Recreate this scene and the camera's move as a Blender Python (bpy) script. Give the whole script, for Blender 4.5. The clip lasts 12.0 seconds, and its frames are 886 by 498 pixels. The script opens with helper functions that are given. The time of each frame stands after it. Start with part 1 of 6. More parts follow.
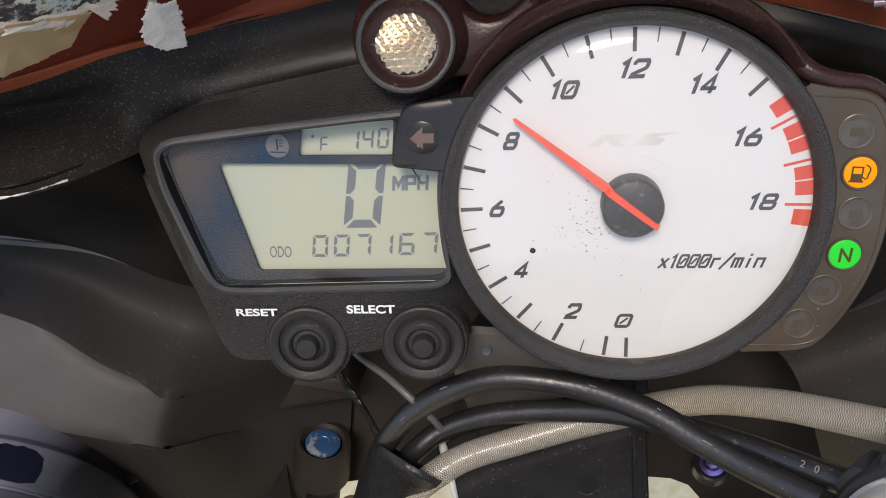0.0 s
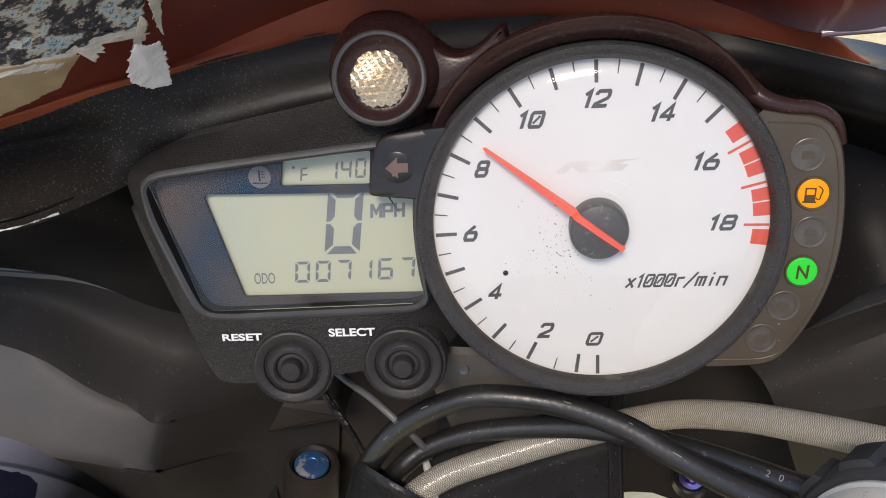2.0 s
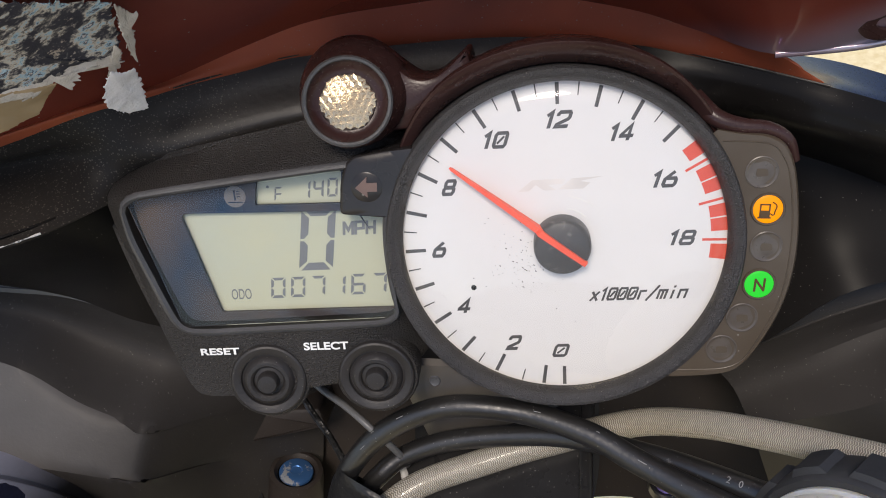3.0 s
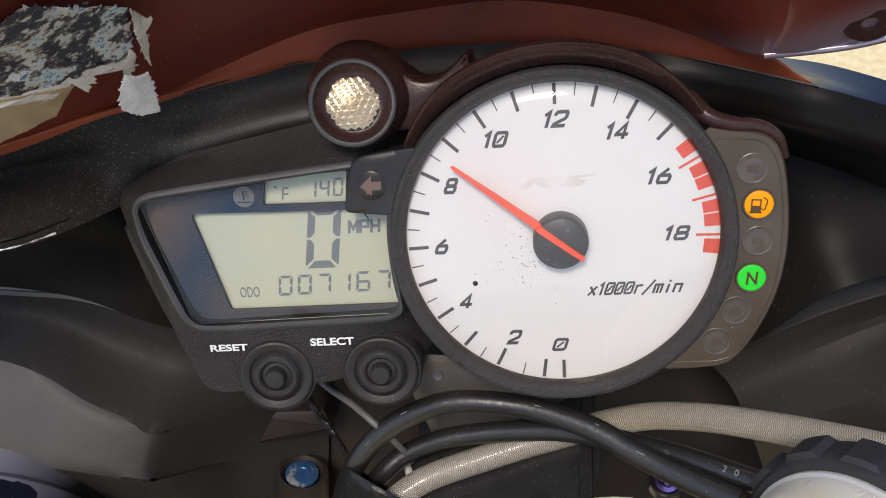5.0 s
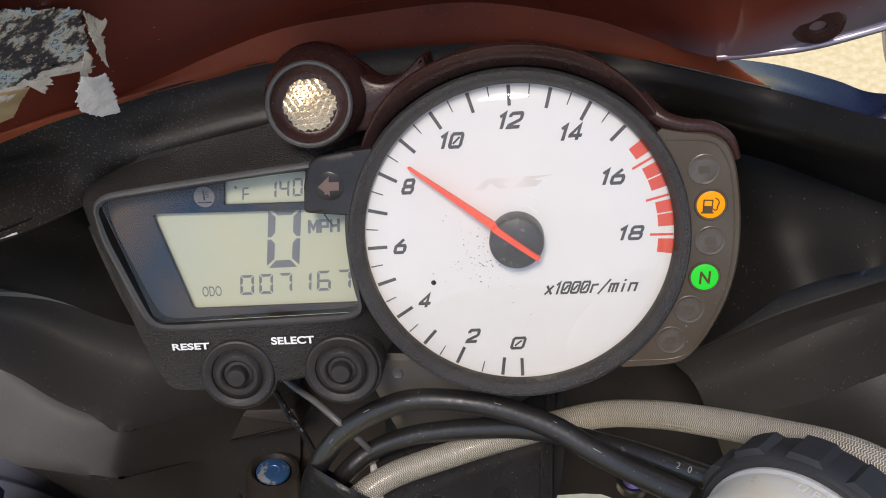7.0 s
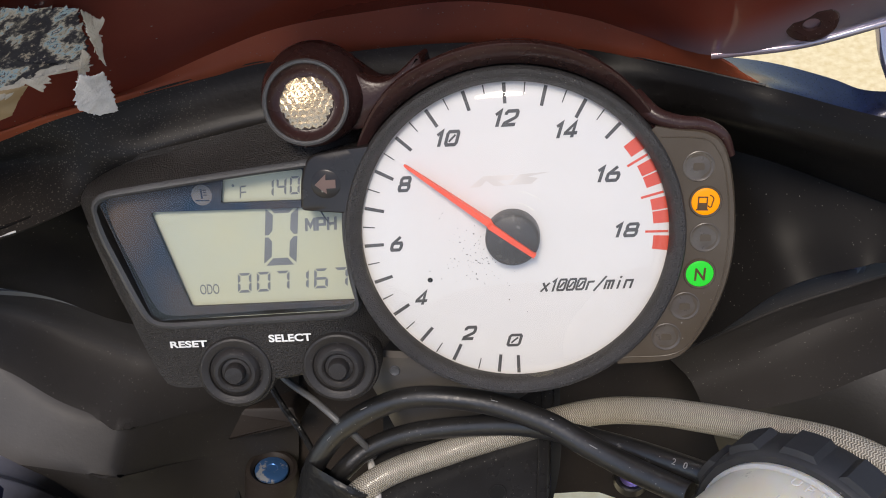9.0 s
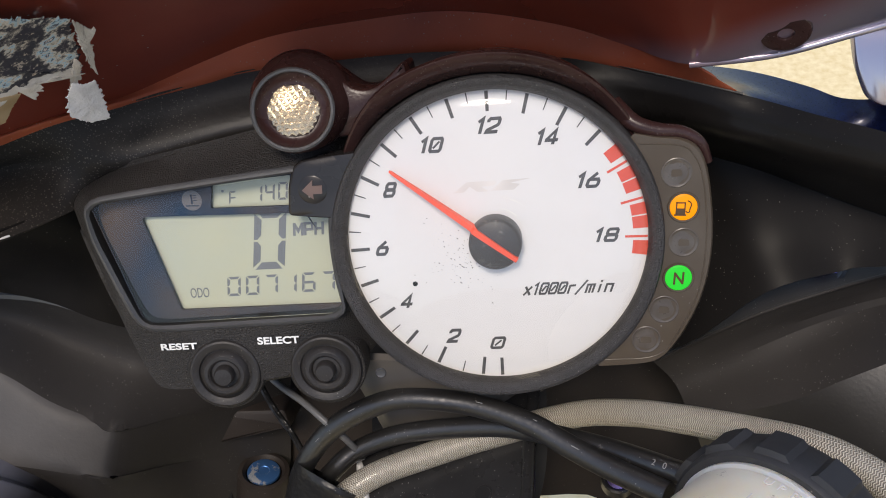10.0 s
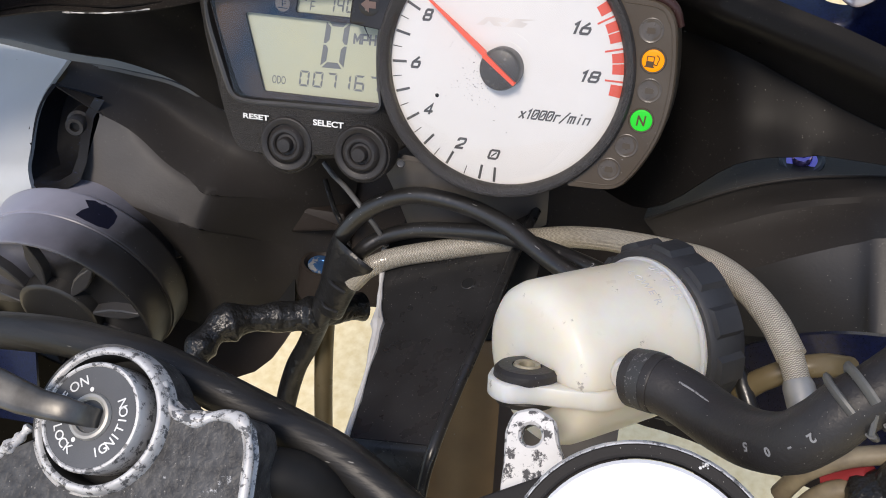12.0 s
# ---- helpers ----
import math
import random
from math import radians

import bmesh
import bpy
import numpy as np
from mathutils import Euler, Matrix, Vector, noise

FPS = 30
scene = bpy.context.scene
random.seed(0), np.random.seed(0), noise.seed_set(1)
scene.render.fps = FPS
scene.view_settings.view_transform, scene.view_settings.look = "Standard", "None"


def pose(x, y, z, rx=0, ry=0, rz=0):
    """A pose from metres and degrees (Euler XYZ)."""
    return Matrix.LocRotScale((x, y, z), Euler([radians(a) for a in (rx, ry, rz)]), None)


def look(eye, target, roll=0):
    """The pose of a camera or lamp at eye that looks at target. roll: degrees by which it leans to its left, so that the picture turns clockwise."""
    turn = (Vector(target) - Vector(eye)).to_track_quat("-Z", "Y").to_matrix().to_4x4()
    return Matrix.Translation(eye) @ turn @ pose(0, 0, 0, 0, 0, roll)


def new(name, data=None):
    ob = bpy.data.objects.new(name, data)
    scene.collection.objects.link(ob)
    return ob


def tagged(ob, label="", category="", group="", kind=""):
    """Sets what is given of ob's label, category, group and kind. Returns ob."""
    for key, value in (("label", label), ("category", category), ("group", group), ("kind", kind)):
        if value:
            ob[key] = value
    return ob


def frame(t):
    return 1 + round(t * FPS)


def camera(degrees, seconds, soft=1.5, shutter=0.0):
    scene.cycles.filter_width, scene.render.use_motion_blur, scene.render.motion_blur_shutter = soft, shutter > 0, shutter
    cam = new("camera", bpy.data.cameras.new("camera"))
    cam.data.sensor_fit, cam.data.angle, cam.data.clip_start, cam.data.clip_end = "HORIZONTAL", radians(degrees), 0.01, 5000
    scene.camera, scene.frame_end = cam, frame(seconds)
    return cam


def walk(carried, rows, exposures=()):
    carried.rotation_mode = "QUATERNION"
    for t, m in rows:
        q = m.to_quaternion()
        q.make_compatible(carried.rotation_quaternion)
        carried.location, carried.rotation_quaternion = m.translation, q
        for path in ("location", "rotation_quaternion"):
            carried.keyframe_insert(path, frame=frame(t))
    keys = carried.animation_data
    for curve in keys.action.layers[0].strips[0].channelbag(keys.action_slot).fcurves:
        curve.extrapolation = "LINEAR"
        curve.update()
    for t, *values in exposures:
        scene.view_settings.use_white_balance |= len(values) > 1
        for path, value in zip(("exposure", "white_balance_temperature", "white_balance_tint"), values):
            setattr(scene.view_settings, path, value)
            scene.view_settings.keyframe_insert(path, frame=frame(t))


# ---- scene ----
cam = camera(53.98, 12.0, soft=1.0)
# The meter's dial lies at y = 0 of the bike's own axes: x to the right, y into the dash, z up the dial, millimetres.
BIKE = pose(0, 0, 1.0, -31, 0, 0)
MM = 0.001
ROWS = [
    (0.00, -22.76, -244.94, 76.31, 7.631, -19.996, -3.231),
    (0.50, -20.67, -251.32, 77.92, 7.570, -19.535, -3.562),
    (1.00, -15.07, -251.01, 80.44, 7.470, -19.075, -3.764),
    (1.50, -13.93, -252.41, 78.57, 7.344, -18.610, -3.896),
    (2.00, -15.57, -254.77, 80.34, 7.189, -18.559, -4.096),
    (2.50, -12.95, -260.17, 81.42, 7.077, -18.280, -4.230),
    (3.00, -4.83, -260.51, 86.77, 7.169, -18.468, -4.585),
    (4.80, -2.98, -269.40, 85.19, 7.281, -17.241, -5.003),
    (5.00, -4.01, -271.28, 82.60, 7.226, -17.178, -4.905),
    (5.50, -0.15, -272.20, 81.13, 6.995, -17.195, -4.832),
    (6.00, 3.15, -273.10, 82.62, 7.027, -17.138, -4.867),
    (6.50, 5.67, -273.41, 83.41, 6.848, -17.187, -4.821),
    (7.00, 8.22, -272.84, 83.03, 6.845, -17.334, -4.803),
    (9.00, 9.65, -274.45, 81.94, 6.865, -17.212, -4.904),
    (9.50, 9.18, -279.14, 81.53, 7.001, -17.027, -4.888),
    (10.00, 15.92, -279.95, 82.73, 6.917, -16.801, -4.868),
    (10.50, 21.33, -291.62, 82.42, 7.245, -16.718, -4.900),
    (11.00, 38.85, -313.14, 84.51, 8.833, -17.040, -3.715),
    (11.50, 69.13, -333.64, 66.82, 13.467, -19.267, -0.463),
    (11.60, 75.55, -339.59, 65.45, 14.103, -19.837, 0.122),
    (11.80, 80.91, -349.01, 60.03, 15.526, -20.089, 1.213),
    (12.00, 89.32, -358.08, 53.26, 17.347, -20.171, 2.801),
]


def view(x, y, z, yaw, pitch, roll):
    return BIKE @ pose(x * MM, y * MM, z * MM, 90 + pitch, 0, yaw) @ pose(0, 0, 0, 0, 0, roll)


walk(cam, [(t, view(*row)) for t, *row in ROWS], [(0.0, 0.77, 7150, 13), (10.8, 0.77, 7150, 13), (12.0, 0.86, 7150, 13)])

# ---- light ----
world = bpy.data.worlds.new("sky")
scene.world = world
world.use_nodes = True
wn = world.node_tree.nodes
sky = wn.new("ShaderNodeTexSky")
sky.sky_type, sky.sun_disc = "NISHITA", False
sky.sun_elevation, sky.sun_rotation = radians(62), radians(187)
wn["Background"].inputs["Strength"].default_value = 0.12
world.node_tree.links.new(sky.outputs["Color"], wn["Background"].inputs["Color"])
sun = new("sun", bpy.data.lights.new("sun", "SUN"))
sun.data.energy, sun.data.angle, sun.data.color = 1.2, radians(16), (1.0, 0.95, 0.88)
sun.matrix_world = look((0, 0, 5), (0.3, 2.65, 0.0))


# ---- materials ----
def setin(node, **kw):
    for key, value in kw.items():
        node.inputs[key.replace("_", " ")].default_value = value


def surface(name, col, rough=0.5, metal=0.0, col2=None, spot=40.0, grain=0.0, scale=1800.0, specks=0.0, coat=0.0, wear=None, rough2=None,
            translucent=0.0, spec=0.5, streak=1.0, speck_scale=330.0, speck_size=1.3, dusty_x=None, relief=0.4, speck_col=(0.26, 0.245, 0.22)):
    """A procedural surface: base colour with stains of col2, fine grain, dust specks, and worn patches (colour, amount, scale)."""
    m = bpy.data.materials.new(name)
    m.use_nodes = True
    nt = m.node_tree
    bsdf = nt.nodes["Principled BSDF"]
    co = nt.nodes.new("ShaderNodeTexCoord")
    vec = co.outputs["Object"]
    if streak != 1.0:
        mp = nt.nodes.new("ShaderNodeMapping")
        mp.inputs["Scale"].default_value = (streak, 1, 1)
        nt.links.new(vec, mp.inputs["Vector"])
        vec = mp.outputs["Vector"]

    def noise_of(sc, detail=4.0, ragged=0.5):
        n = nt.nodes.new("ShaderNodeTexNoise")
        n.inputs["Roughness"].default_value = ragged
        n.inputs["Scale"].default_value, n.inputs["Detail"].default_value = sc, detail
        nt.links.new(vec, n.inputs["Vector"])
        return n.outputs["Fac"]

    def ramp(src, a, b):
        r = nt.nodes.new("ShaderNodeMapRange")
        r.inputs["From Min"].default_value, r.inputs["From Max"].default_value = a, b
        nt.links.new(src, r.inputs["Value"])
        return r.outputs["Result"]

    def mix(fac, a, b):
        x = nt.nodes.new("ShaderNodeMix")
        x.data_type = "RGBA"
        nt.links.new(fac, x.inputs["Factor"])
        for sock, v in ((x.inputs[6], a), (x.inputs[7], b)):
            if isinstance(v, tuple):
                sock.default_value = (*v, 1)
            else:
                nt.links.new(v, sock)
        return x.outputs[2]

    col2 = col2 or tuple(min(1, c * 1.35 + 0.004) for c in col)
    colour = mix(ramp(noise_of(spot, 6.0), 0.35, 0.7), col, col2)
    roughness = ramp(noise_of(spot * 2.3, 5.0), 0.25, 0.8)
    rr = nt.nodes.new("ShaderNodeMapRange")
    rr.inputs["To Min"].default_value, rr.inputs["To Max"].default_value = rough, rough2 if rough2 is not None else min(1, rough + 0.12)
    nt.links.new(roughness, rr.inputs["Value"])
    rough_out = rr.outputs["Result"]
    setin(bsdf, Metallic=metal, Coat_Weight=coat, Specular_IOR_Level=spec)
    bsdf.inputs["Coat Roughness"].default_value = 0.08
    if wear:
        wcol, amount, wscale, wmetal = wear
        fac = ramp(noise_of(wscale, 8.0, 0.72), 0.585 - amount, 0.625 - amount)
        colour = mix(fac, colour, wcol)
        if wmetal:
            nt.links.new(fac, bsdf.inputs["Metallic"])
    if specks:
        v = nt.nodes.new("ShaderNodeTexVoronoi")
        v.inputs["Scale"].default_value = speck_scale
        nt.links.new(vec, v.inputs["Vector"])
        pick = nt.nodes.new("ShaderNodeSeparateColor")
        nt.links.new(v.outputs["Color"], pick.inputs["Color"])

        def calc(op, p, q):
            c = nt.nodes.new("ShaderNodeMath")
            c.operation = op
            for i, val in enumerate((p, q)):
                if isinstance(val, float):
                    c.inputs[i].default_value = val
                else:
                    nt.links.new(val, c.inputs[i])
            return c.outputs[0]

        size = calc("ADD", calc("POWER", pick.outputs[1], 3.0), 0.18)
        near = ramp(calc("DIVIDE", v.outputs["Distance"], size), 0.16 * speck_size, 0.08 * speck_size)
        crowd = calc("MULTIPLY", ramp(noise_of(26.0, 3.0), 0.35, 0.65), 2.0 * specks)
        if dusty_x:
            sep = nt.nodes.new("ShaderNodeSeparateXYZ")
            nt.links.new(co.outputs["Object"], sep.inputs[0])
            film = nt.nodes.new("ShaderNodeMapRange")
            film.inputs["To Min"].default_value, film.inputs["To Max"].default_value = spec, spec * 0.2
            nt.links.new(ramp(sep.outputs[0], dusty_x[1] + 0.01, dusty_x[0] + 0.01), film.inputs["Value"])
            nt.links.new(film.outputs["Result"], bsdf.inputs["Specular IOR Level"])
            crowd = calc("MULTIPLY", crowd, calc("MAXIMUM", ramp(sep.outputs[0], dusty_x[1], dusty_x[0]), 0.12))
        some = nt.nodes.new("ShaderNodeMath")
        some.operation = "LESS_THAN"
        nt.links.new(pick.outputs[0], some.inputs[0])
        nt.links.new(crowd, some.inputs[1])
        both = nt.nodes.new("ShaderNodeMath")
        both.operation = "MULTIPLY"
        nt.links.new(near, both.inputs[0])
        nt.links.new(some.outputs[0], both.inputs[1])
        colour = mix(both.outputs[0], colour, speck_col)
    nt.links.new(colour, bsdf.inputs["Base Color"])
    nt.links.new(rough_out, bsdf.inputs["Roughness"])
    if grain:
        b = nt.nodes.new("ShaderNodeBump")
        b.inputs["Strength"].default_value, b.inputs["Distance"].default_value = grain, relief * 0.001
        nt.links.new(noise_of(scale, 3.0), b.inputs["Height"])
        nt.links.new(b.outputs["Normal"], bsdf.inputs["Normal"])
    if translucent:
        tr = nt.nodes.new("ShaderNodeBsdfTranslucent")
        nt.links.new(colour, tr.inputs["Color"])
        ms = nt.nodes.new("ShaderNodeMixShader")
        ms.inputs[0].default_value = translucent
        nt.links.new(bsdf.outputs[0], ms.inputs[1])
        nt.links.new(tr.outputs[0], ms.inputs[2])
        nt.links.new(ms.outputs[0], nt.nodes["Material Output"].inputs["Surface"])
    return m


def glow(name, col, strength, base):
    m = surface(name, base, 0.4, spec=0.2)
    b = m.node_tree.nodes["Principled BSDF"]
    b.inputs["Emission Color"].default_value, b.inputs["Emission Strength"].default_value = (*col, 1), strength
    return m


def clear_pane(name, tint=(1, 1, 1), rough=0.03, ior=1.45):
    m = bpy.data.materials.new(name)
    m.use_nodes = True
    nt = m.node_tree
    t, g, f, x = (nt.nodes.new("ShaderNode" + n) for n in ("BsdfTransparent", "BsdfGlossy", "Fresnel", "MixShader"))
    t.inputs["Color"].default_value = (*tint, 1)
    g.inputs["Roughness"].default_value, f.inputs["IOR"].default_value = rough, ior
    nt.links.new(f.outputs[0], x.inputs[0])
    nt.links.new(t.outputs[0], x.inputs[1])
    nt.links.new(g.outputs[0], x.inputs[2])
    nt.links.new(x.outputs[0], nt.nodes["Material Output"].inputs["Surface"])
    return m


CASE = surface("grained black plastic", (0.023, 0.0208, 0.0195), 0.44, grain=1.0, scale=1700, relief=1.1, specks=0.7, speck_scale=1300, spec=0.42)
RIM = surface("grey worn plastic lip", (0.05, 0.05, 0.052), 0.38, grain=0.6, scale=1600, specks=0.1, speck_scale=900)
BEZEL = surface("charcoal plastic ring", (0.034, 0.032, 0.0325), 0.42, grain=1.0, scale=1900, relief=0.9, specks=0.7, speck_scale=1300)
# Maroon in this black paints the windscreen's reflection.
HOOD = surface("glossy black plastic with painted maroon reflection", (0.029, 0.0125, 0.0115), 0.2, rough2=0.36, grain=0.2, scale=1100, specks=0.9, speck_scale=1300, speck_size=1.3, spec=0.28)
RUBBER = surface("black rubber", (0.022, 0.0198, 0.019), 0.42, grain=0.4, scale=900, specks=0.4, speck_scale=1200, spec=0.38)
PANEL = surface("black satin fairing plastic", (0.017, 0.016, 0.0153), 0.32, rough2=0.42, grain=0.12, scale=700, specks=0.3, speck_scale=900, spot=14, spec=0.5, wear=((0.05, 0.049, 0.048), -0.11, 70, False))
DULLPANEL = surface("dull black fairing plastic", (0.026, 0.0236, 0.0222), 0.46, rough2=0.58, grain=0.2, scale=900, specks=0.4, speck_scale=1100, spot=14, spec=0.12, wear=((0.05, 0.049, 0.048), -0.11, 70, False))
# Lit copy of the dull panel plastic: the facet's sheen put into colour.
FACETSHEEN = surface("panel plastic with facet sheen in its colour", (0.077, 0.073, 0.071), 0.46, rough2=0.56, grain=0.2, scale=700, specks=0.2, speck_scale=1100, spot=14, spec=0.22)
# Paler copy of the panel plastic: the brow's grazing sheen as colour.
BROWSHEEN = surface("grey-black plastic with brow sheen in its colour", (0.055, 0.055, 0.055), 0.40, rough2=0.52, grain=0.10, scale=700, specks=0.14, spot=14, spec=0.45)
# Darker copy of the cowl plastic: the right side's shade as colour.
SHADECOWL = surface("smooth black side cowl plastic with shade in its colour", (0.008, 0.0071, 0.0067), 0.24, rough2=0.36, grain=0.06, scale=500, specks=0.5, spot=14, spec=0.1, speck_scale=1500, speck_size=1.0)
COWL = surface("black cowl plastic", (0.0185, 0.0163, 0.0145), 0.4, rough2=0.5, grain=0.3, scale=420, specks=2.6, spot=14, spec=0.5, speck_scale=1500, speck_size=3.2, speck_col=(0.085, 0.076, 0.064), dusty_x=(-0.15, -0.09))
GLOSSY = surface("smooth black cowl plastic", (0.0078, 0.007, 0.0066), 0.28, rough2=0.4, grain=0.03, scale=500, specks=0.2, spot=14, spec=0.06, speck_scale=1100)
SATIN = surface("satin grey-black cowl plastic", (0.13, 0.12, 0.112), 0.4, rough2=0.5, grain=0.05, spot=12)
WHITE = surface("white dial print", (0.74, 0.735, 0.73), 0.42, col2=(0.78, 0.775, 0.77), spot=18, rough2=0.5)
INK = surface("dark grey dial ink", (0.07, 0.07, 0.072), 0.5, col2=(0.10, 0.10, 0.10), spot=300)
FADED = surface("pale grey dial ink", (0.62, 0.60, 0.58), 0.5)
RED = surface("red dial ink", (0.72, 0.095, 0.06), 0.45, col2=(0.76, 0.12, 0.08))
NEEDLE = surface("orange-red needle plastic", (0.86, 0.10, 0.05), 0.3)
HUB = surface("scuffed dark hub cap", (0.055, 0.052, 0.05), 0.3, rough2=0.5, wear=((0.16, 0.15, 0.14), 0.02, 600, False))
LCD = surface("pale green display", (0.50, 0.53, 0.42), 0.35, col2=(0.56, 0.555, 0.38), spot=26)
SEG = surface("grey display segments", (0.16, 0.17, 0.18), 0.4)
# The mask's blue and brown paint a two-tone reflection into its colour.
MASK = surface("dark display mask with blue-brown reflection in its colour", (0.011, 0.035, 0.074), 0.5, col2=(0.10, 0.074, 0.056), spot=30, spec=0.12)
DARKLENS = surface("dark smoked lens plastic", (0.02, 0.018, 0.018), 0.22, rough2=0.3, spec=0.35, specks=0.06, spot=60)
SMOKE = surface("smoked brown lens plastic", (0.072, 0.054, 0.037), 0.3, col2=(0.088, 0.070, 0.052), rough2=0.42, specks=0.22, spot=60, speck_scale=420, spec=0.3)
DIMPLE = surface("unlit smoked lamp", (0.07, 0.056, 0.045), 0.25, col2=(0.10, 0.085, 0.07), spot=220)
ICONINK = surface("dark brown lamp icon print", (0.06, 0.028, 0.004), 0.4)
GREY_ICON = surface("faint grey icon print", (0.13, 0.12, 0.12), 0.4)
ARROW = surface("dull pinkish arrow print", (0.12, 0.075, 0.062), 0.4)
AMBER = glow("lit amber lamp", (1.0, 0.33, 0.0), 0.60, (0.16, 0.045, 0.001))
GREEN = glow("lit green lamp", (0.0, 1.0, 0.06), 0.38, (0.002, 0.08, 0.008))
LABEL = surface("white label print", (0.72, 0.72, 0.70), 0.5)
FACET = surface("faceted reflector lens", (0.72, 0.66, 0.56), 0.14, metal=0.9, rough2=0.28)
CABLE = surface("worn black cable sheath", (0.012, 0.0115, 0.011), 0.34, rough2=0.5, col2=(0.034, 0.033, 0.032), spot=90, grain=0.8, scale=420, streak=0.18, specks=0.3, speck_scale=700, spec=0.35, wear=((0.10, 0.098, 0.095), -0.05, 300, False))
HOSE = surface("black rubber hose", (0.0125, 0.0118, 0.0115), 0.28, rough2=0.44, grain=0.35, scale=500, specks=0.3, speck_scale=900, spec=0.85, wear=((0.10, 0.097, 0.094), -0.05, 300, False))
BOOT = surface("black vinyl boot", (0.015, 0.015, 0.0155), 0.26, rough2=0.4, specks=0.15, speck_scale=700, spec=0.4, grain=0.8, scale=120, relief=1.6)
CAP = surface("dark rubber cap", (0.022, 0.023, 0.026), 0.5, grain=0.2, scale=600, specks=0.03)
TANK = surface("milky white plastic", (0.95, 0.92, 0.84), 0.26, col2=(0.90, 0.82, 0.66), spot=30, wear=((0.50, 0.45, 0.38), -0.042, 100, False), translucent=0.2, grain=0.05, scale=300, spec=0.35)
TANK.node_tree.nodes["Principled BSDF"].inputs["Subsurface Weight"].default_value = 0.9
TANK.node_tree.nodes["Principled BSDF"].inputs["Subsurface Scale"].default_value = 1.0
TANK.node_tree.nodes["Principled BSDF"].inputs["Subsurface Radius"].default_value = (0.012, 0.010, 0.007)
PLATE = surface("scratched black painted steel", (0.017, 0.0165, 0.0168), 0.24, rough2=0.36, specks=0.7, speck_scale=800, wear=((0.55, 0.54, 0.52), -0.12, 170, False))
CHIPPED = surface("chipped black paint over bare alloy", (0.040, 0.0395, 0.0395), 0.4, col2=(0.095, 0.094, 0.092), spot=210, wear=((0.56, 0.56, 0.55), -0.035, 130, False), grain=0.8, scale=420, relief=0.8, specks=0.8, speck_scale=700, spec=0.35)
BARE = surface("worn bare alloy", (0.70, 0.69, 0.67), 0.45, metal=0.2, col2=(0.48, 0.47, 0.46), spot=150, wear=((0.13, 0.13, 0.13), 0.055, 300, False), grain=0.5, scale=500)
SWITCH = surface("dark grey switch face", (0.075, 0.078, 0.082), 0.42, grain=0.2, scale=1500, wear=((0.3, 0.3, 0.3), -0.09, 500, False))
STEEL = surface("steel", (0.50, 0.485, 0.45), 0.42, metal=0.5, col2=(0.34, 0.33, 0.30), spot=90)
ALLOY = surface("bright alloy", (0.93, 0.93, 0.92), 0.4, metal=0.15)
KEYMETAL = surface("dull grey key", (0.13, 0.127, 0.12), 0.3, rough2=0.45, metal=0.6, col2=(0.06, 0.058, 0.054), spot=120, grain=0.15, scale=300)
BLUE = surface("dark blue metallic paint", (0.002, 0.0045, 0.024), 0.25, metal=0.3, col2=(0.004, 0.009, 0.05), spot=700, coat=0.3)
VIOLET = surface("violet anodised bolt", (0.36, 0.29, 0.70), 0.22, metal=1.0)
SKYBOLT = surface("blue anodised bolt", (0.07, 0.20, 0.48), 0.3, metal=0.7, wear=((0.60, 0.63, 0.66), 0.05, 150, False))
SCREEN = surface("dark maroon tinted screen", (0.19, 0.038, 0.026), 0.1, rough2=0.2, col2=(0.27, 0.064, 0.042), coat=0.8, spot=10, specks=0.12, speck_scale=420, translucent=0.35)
SCREEN.node_tree.nodes["Principled BSDF"].inputs["Coat Roughness"].default_value = 0.03
FLANGE = surface("maroon-brown screen border", (0.40, 0.10, 0.046), 0.4, rough2=0.52, spec=0.18, col2=(0.20, 0.05, 0.03), specks=0.9, spot=16, translucent=0.3, speck_scale=900)
BUFF = surface("torn buff paper", (0.40, 0.36, 0.31), 0.8, col2=(0.56, 0.52, 0.47), grain=0.8, scale=900, spot=140, wear=((0.05, 0.05, 0.06), -0.05, 260, False))
PAPER = surface("torn white paper", (0.60, 0.58, 0.58), 0.8, grain=0.6, scale=900, spot=120)
TAN = surface("tan backing tape", (0.29, 0.20, 0.105), 0.6, col2=(0.36, 0.27, 0.16), spot=60, grain=0.2, scale=300)
TUBE = surface("amber clear tube", (0.20, 0.155, 0.085), 0.25, translucent=0.3)
WIRE = surface("black taped wire loom", (0.013, 0.013, 0.013), 0.26, rough2=0.42, grain=1.0, scale=170, relief=2.5, specks=0.25, speck_scale=600, wear=((0.12, 0.085, 0.05), -0.07, 120, False))
BEIGE = surface("old beige wire", (0.27, 0.22, 0.14), 0.5, spot=120, col2=(0.12, 0.09, 0.06))
REDPLUG = surface("red wire connector", (0.30, 0.035, 0.04), 0.35)
FORK = surface("dull gold-brown fork tube", (0.23, 0.145, 0.068), 0.4, rough2=0.55, col2=(0.17, 0.105, 0.05), spot=30, grain=0.15, scale=400, specks=0.05)
NOSE = surface("dusty black nose plastic", (0.025, 0.0198, 0.0172), 0.5, spec=0.25, spot=20, specks=0.3, speck_scale=1100)
DARK = surface("dull black metal", (0.009, 0.009, 0.009), 0.5, spec=0.25)
GREYWIRE = surface("grey plastic wire", (0.10, 0.10, 0.10), 0.3)
CONCRETE = surface("pale cream concrete", (0.78, 0.62, 0.33), 0.85, col2=(0.92, 0.78, 0.49), spot=60, grain=0.15, scale=260)
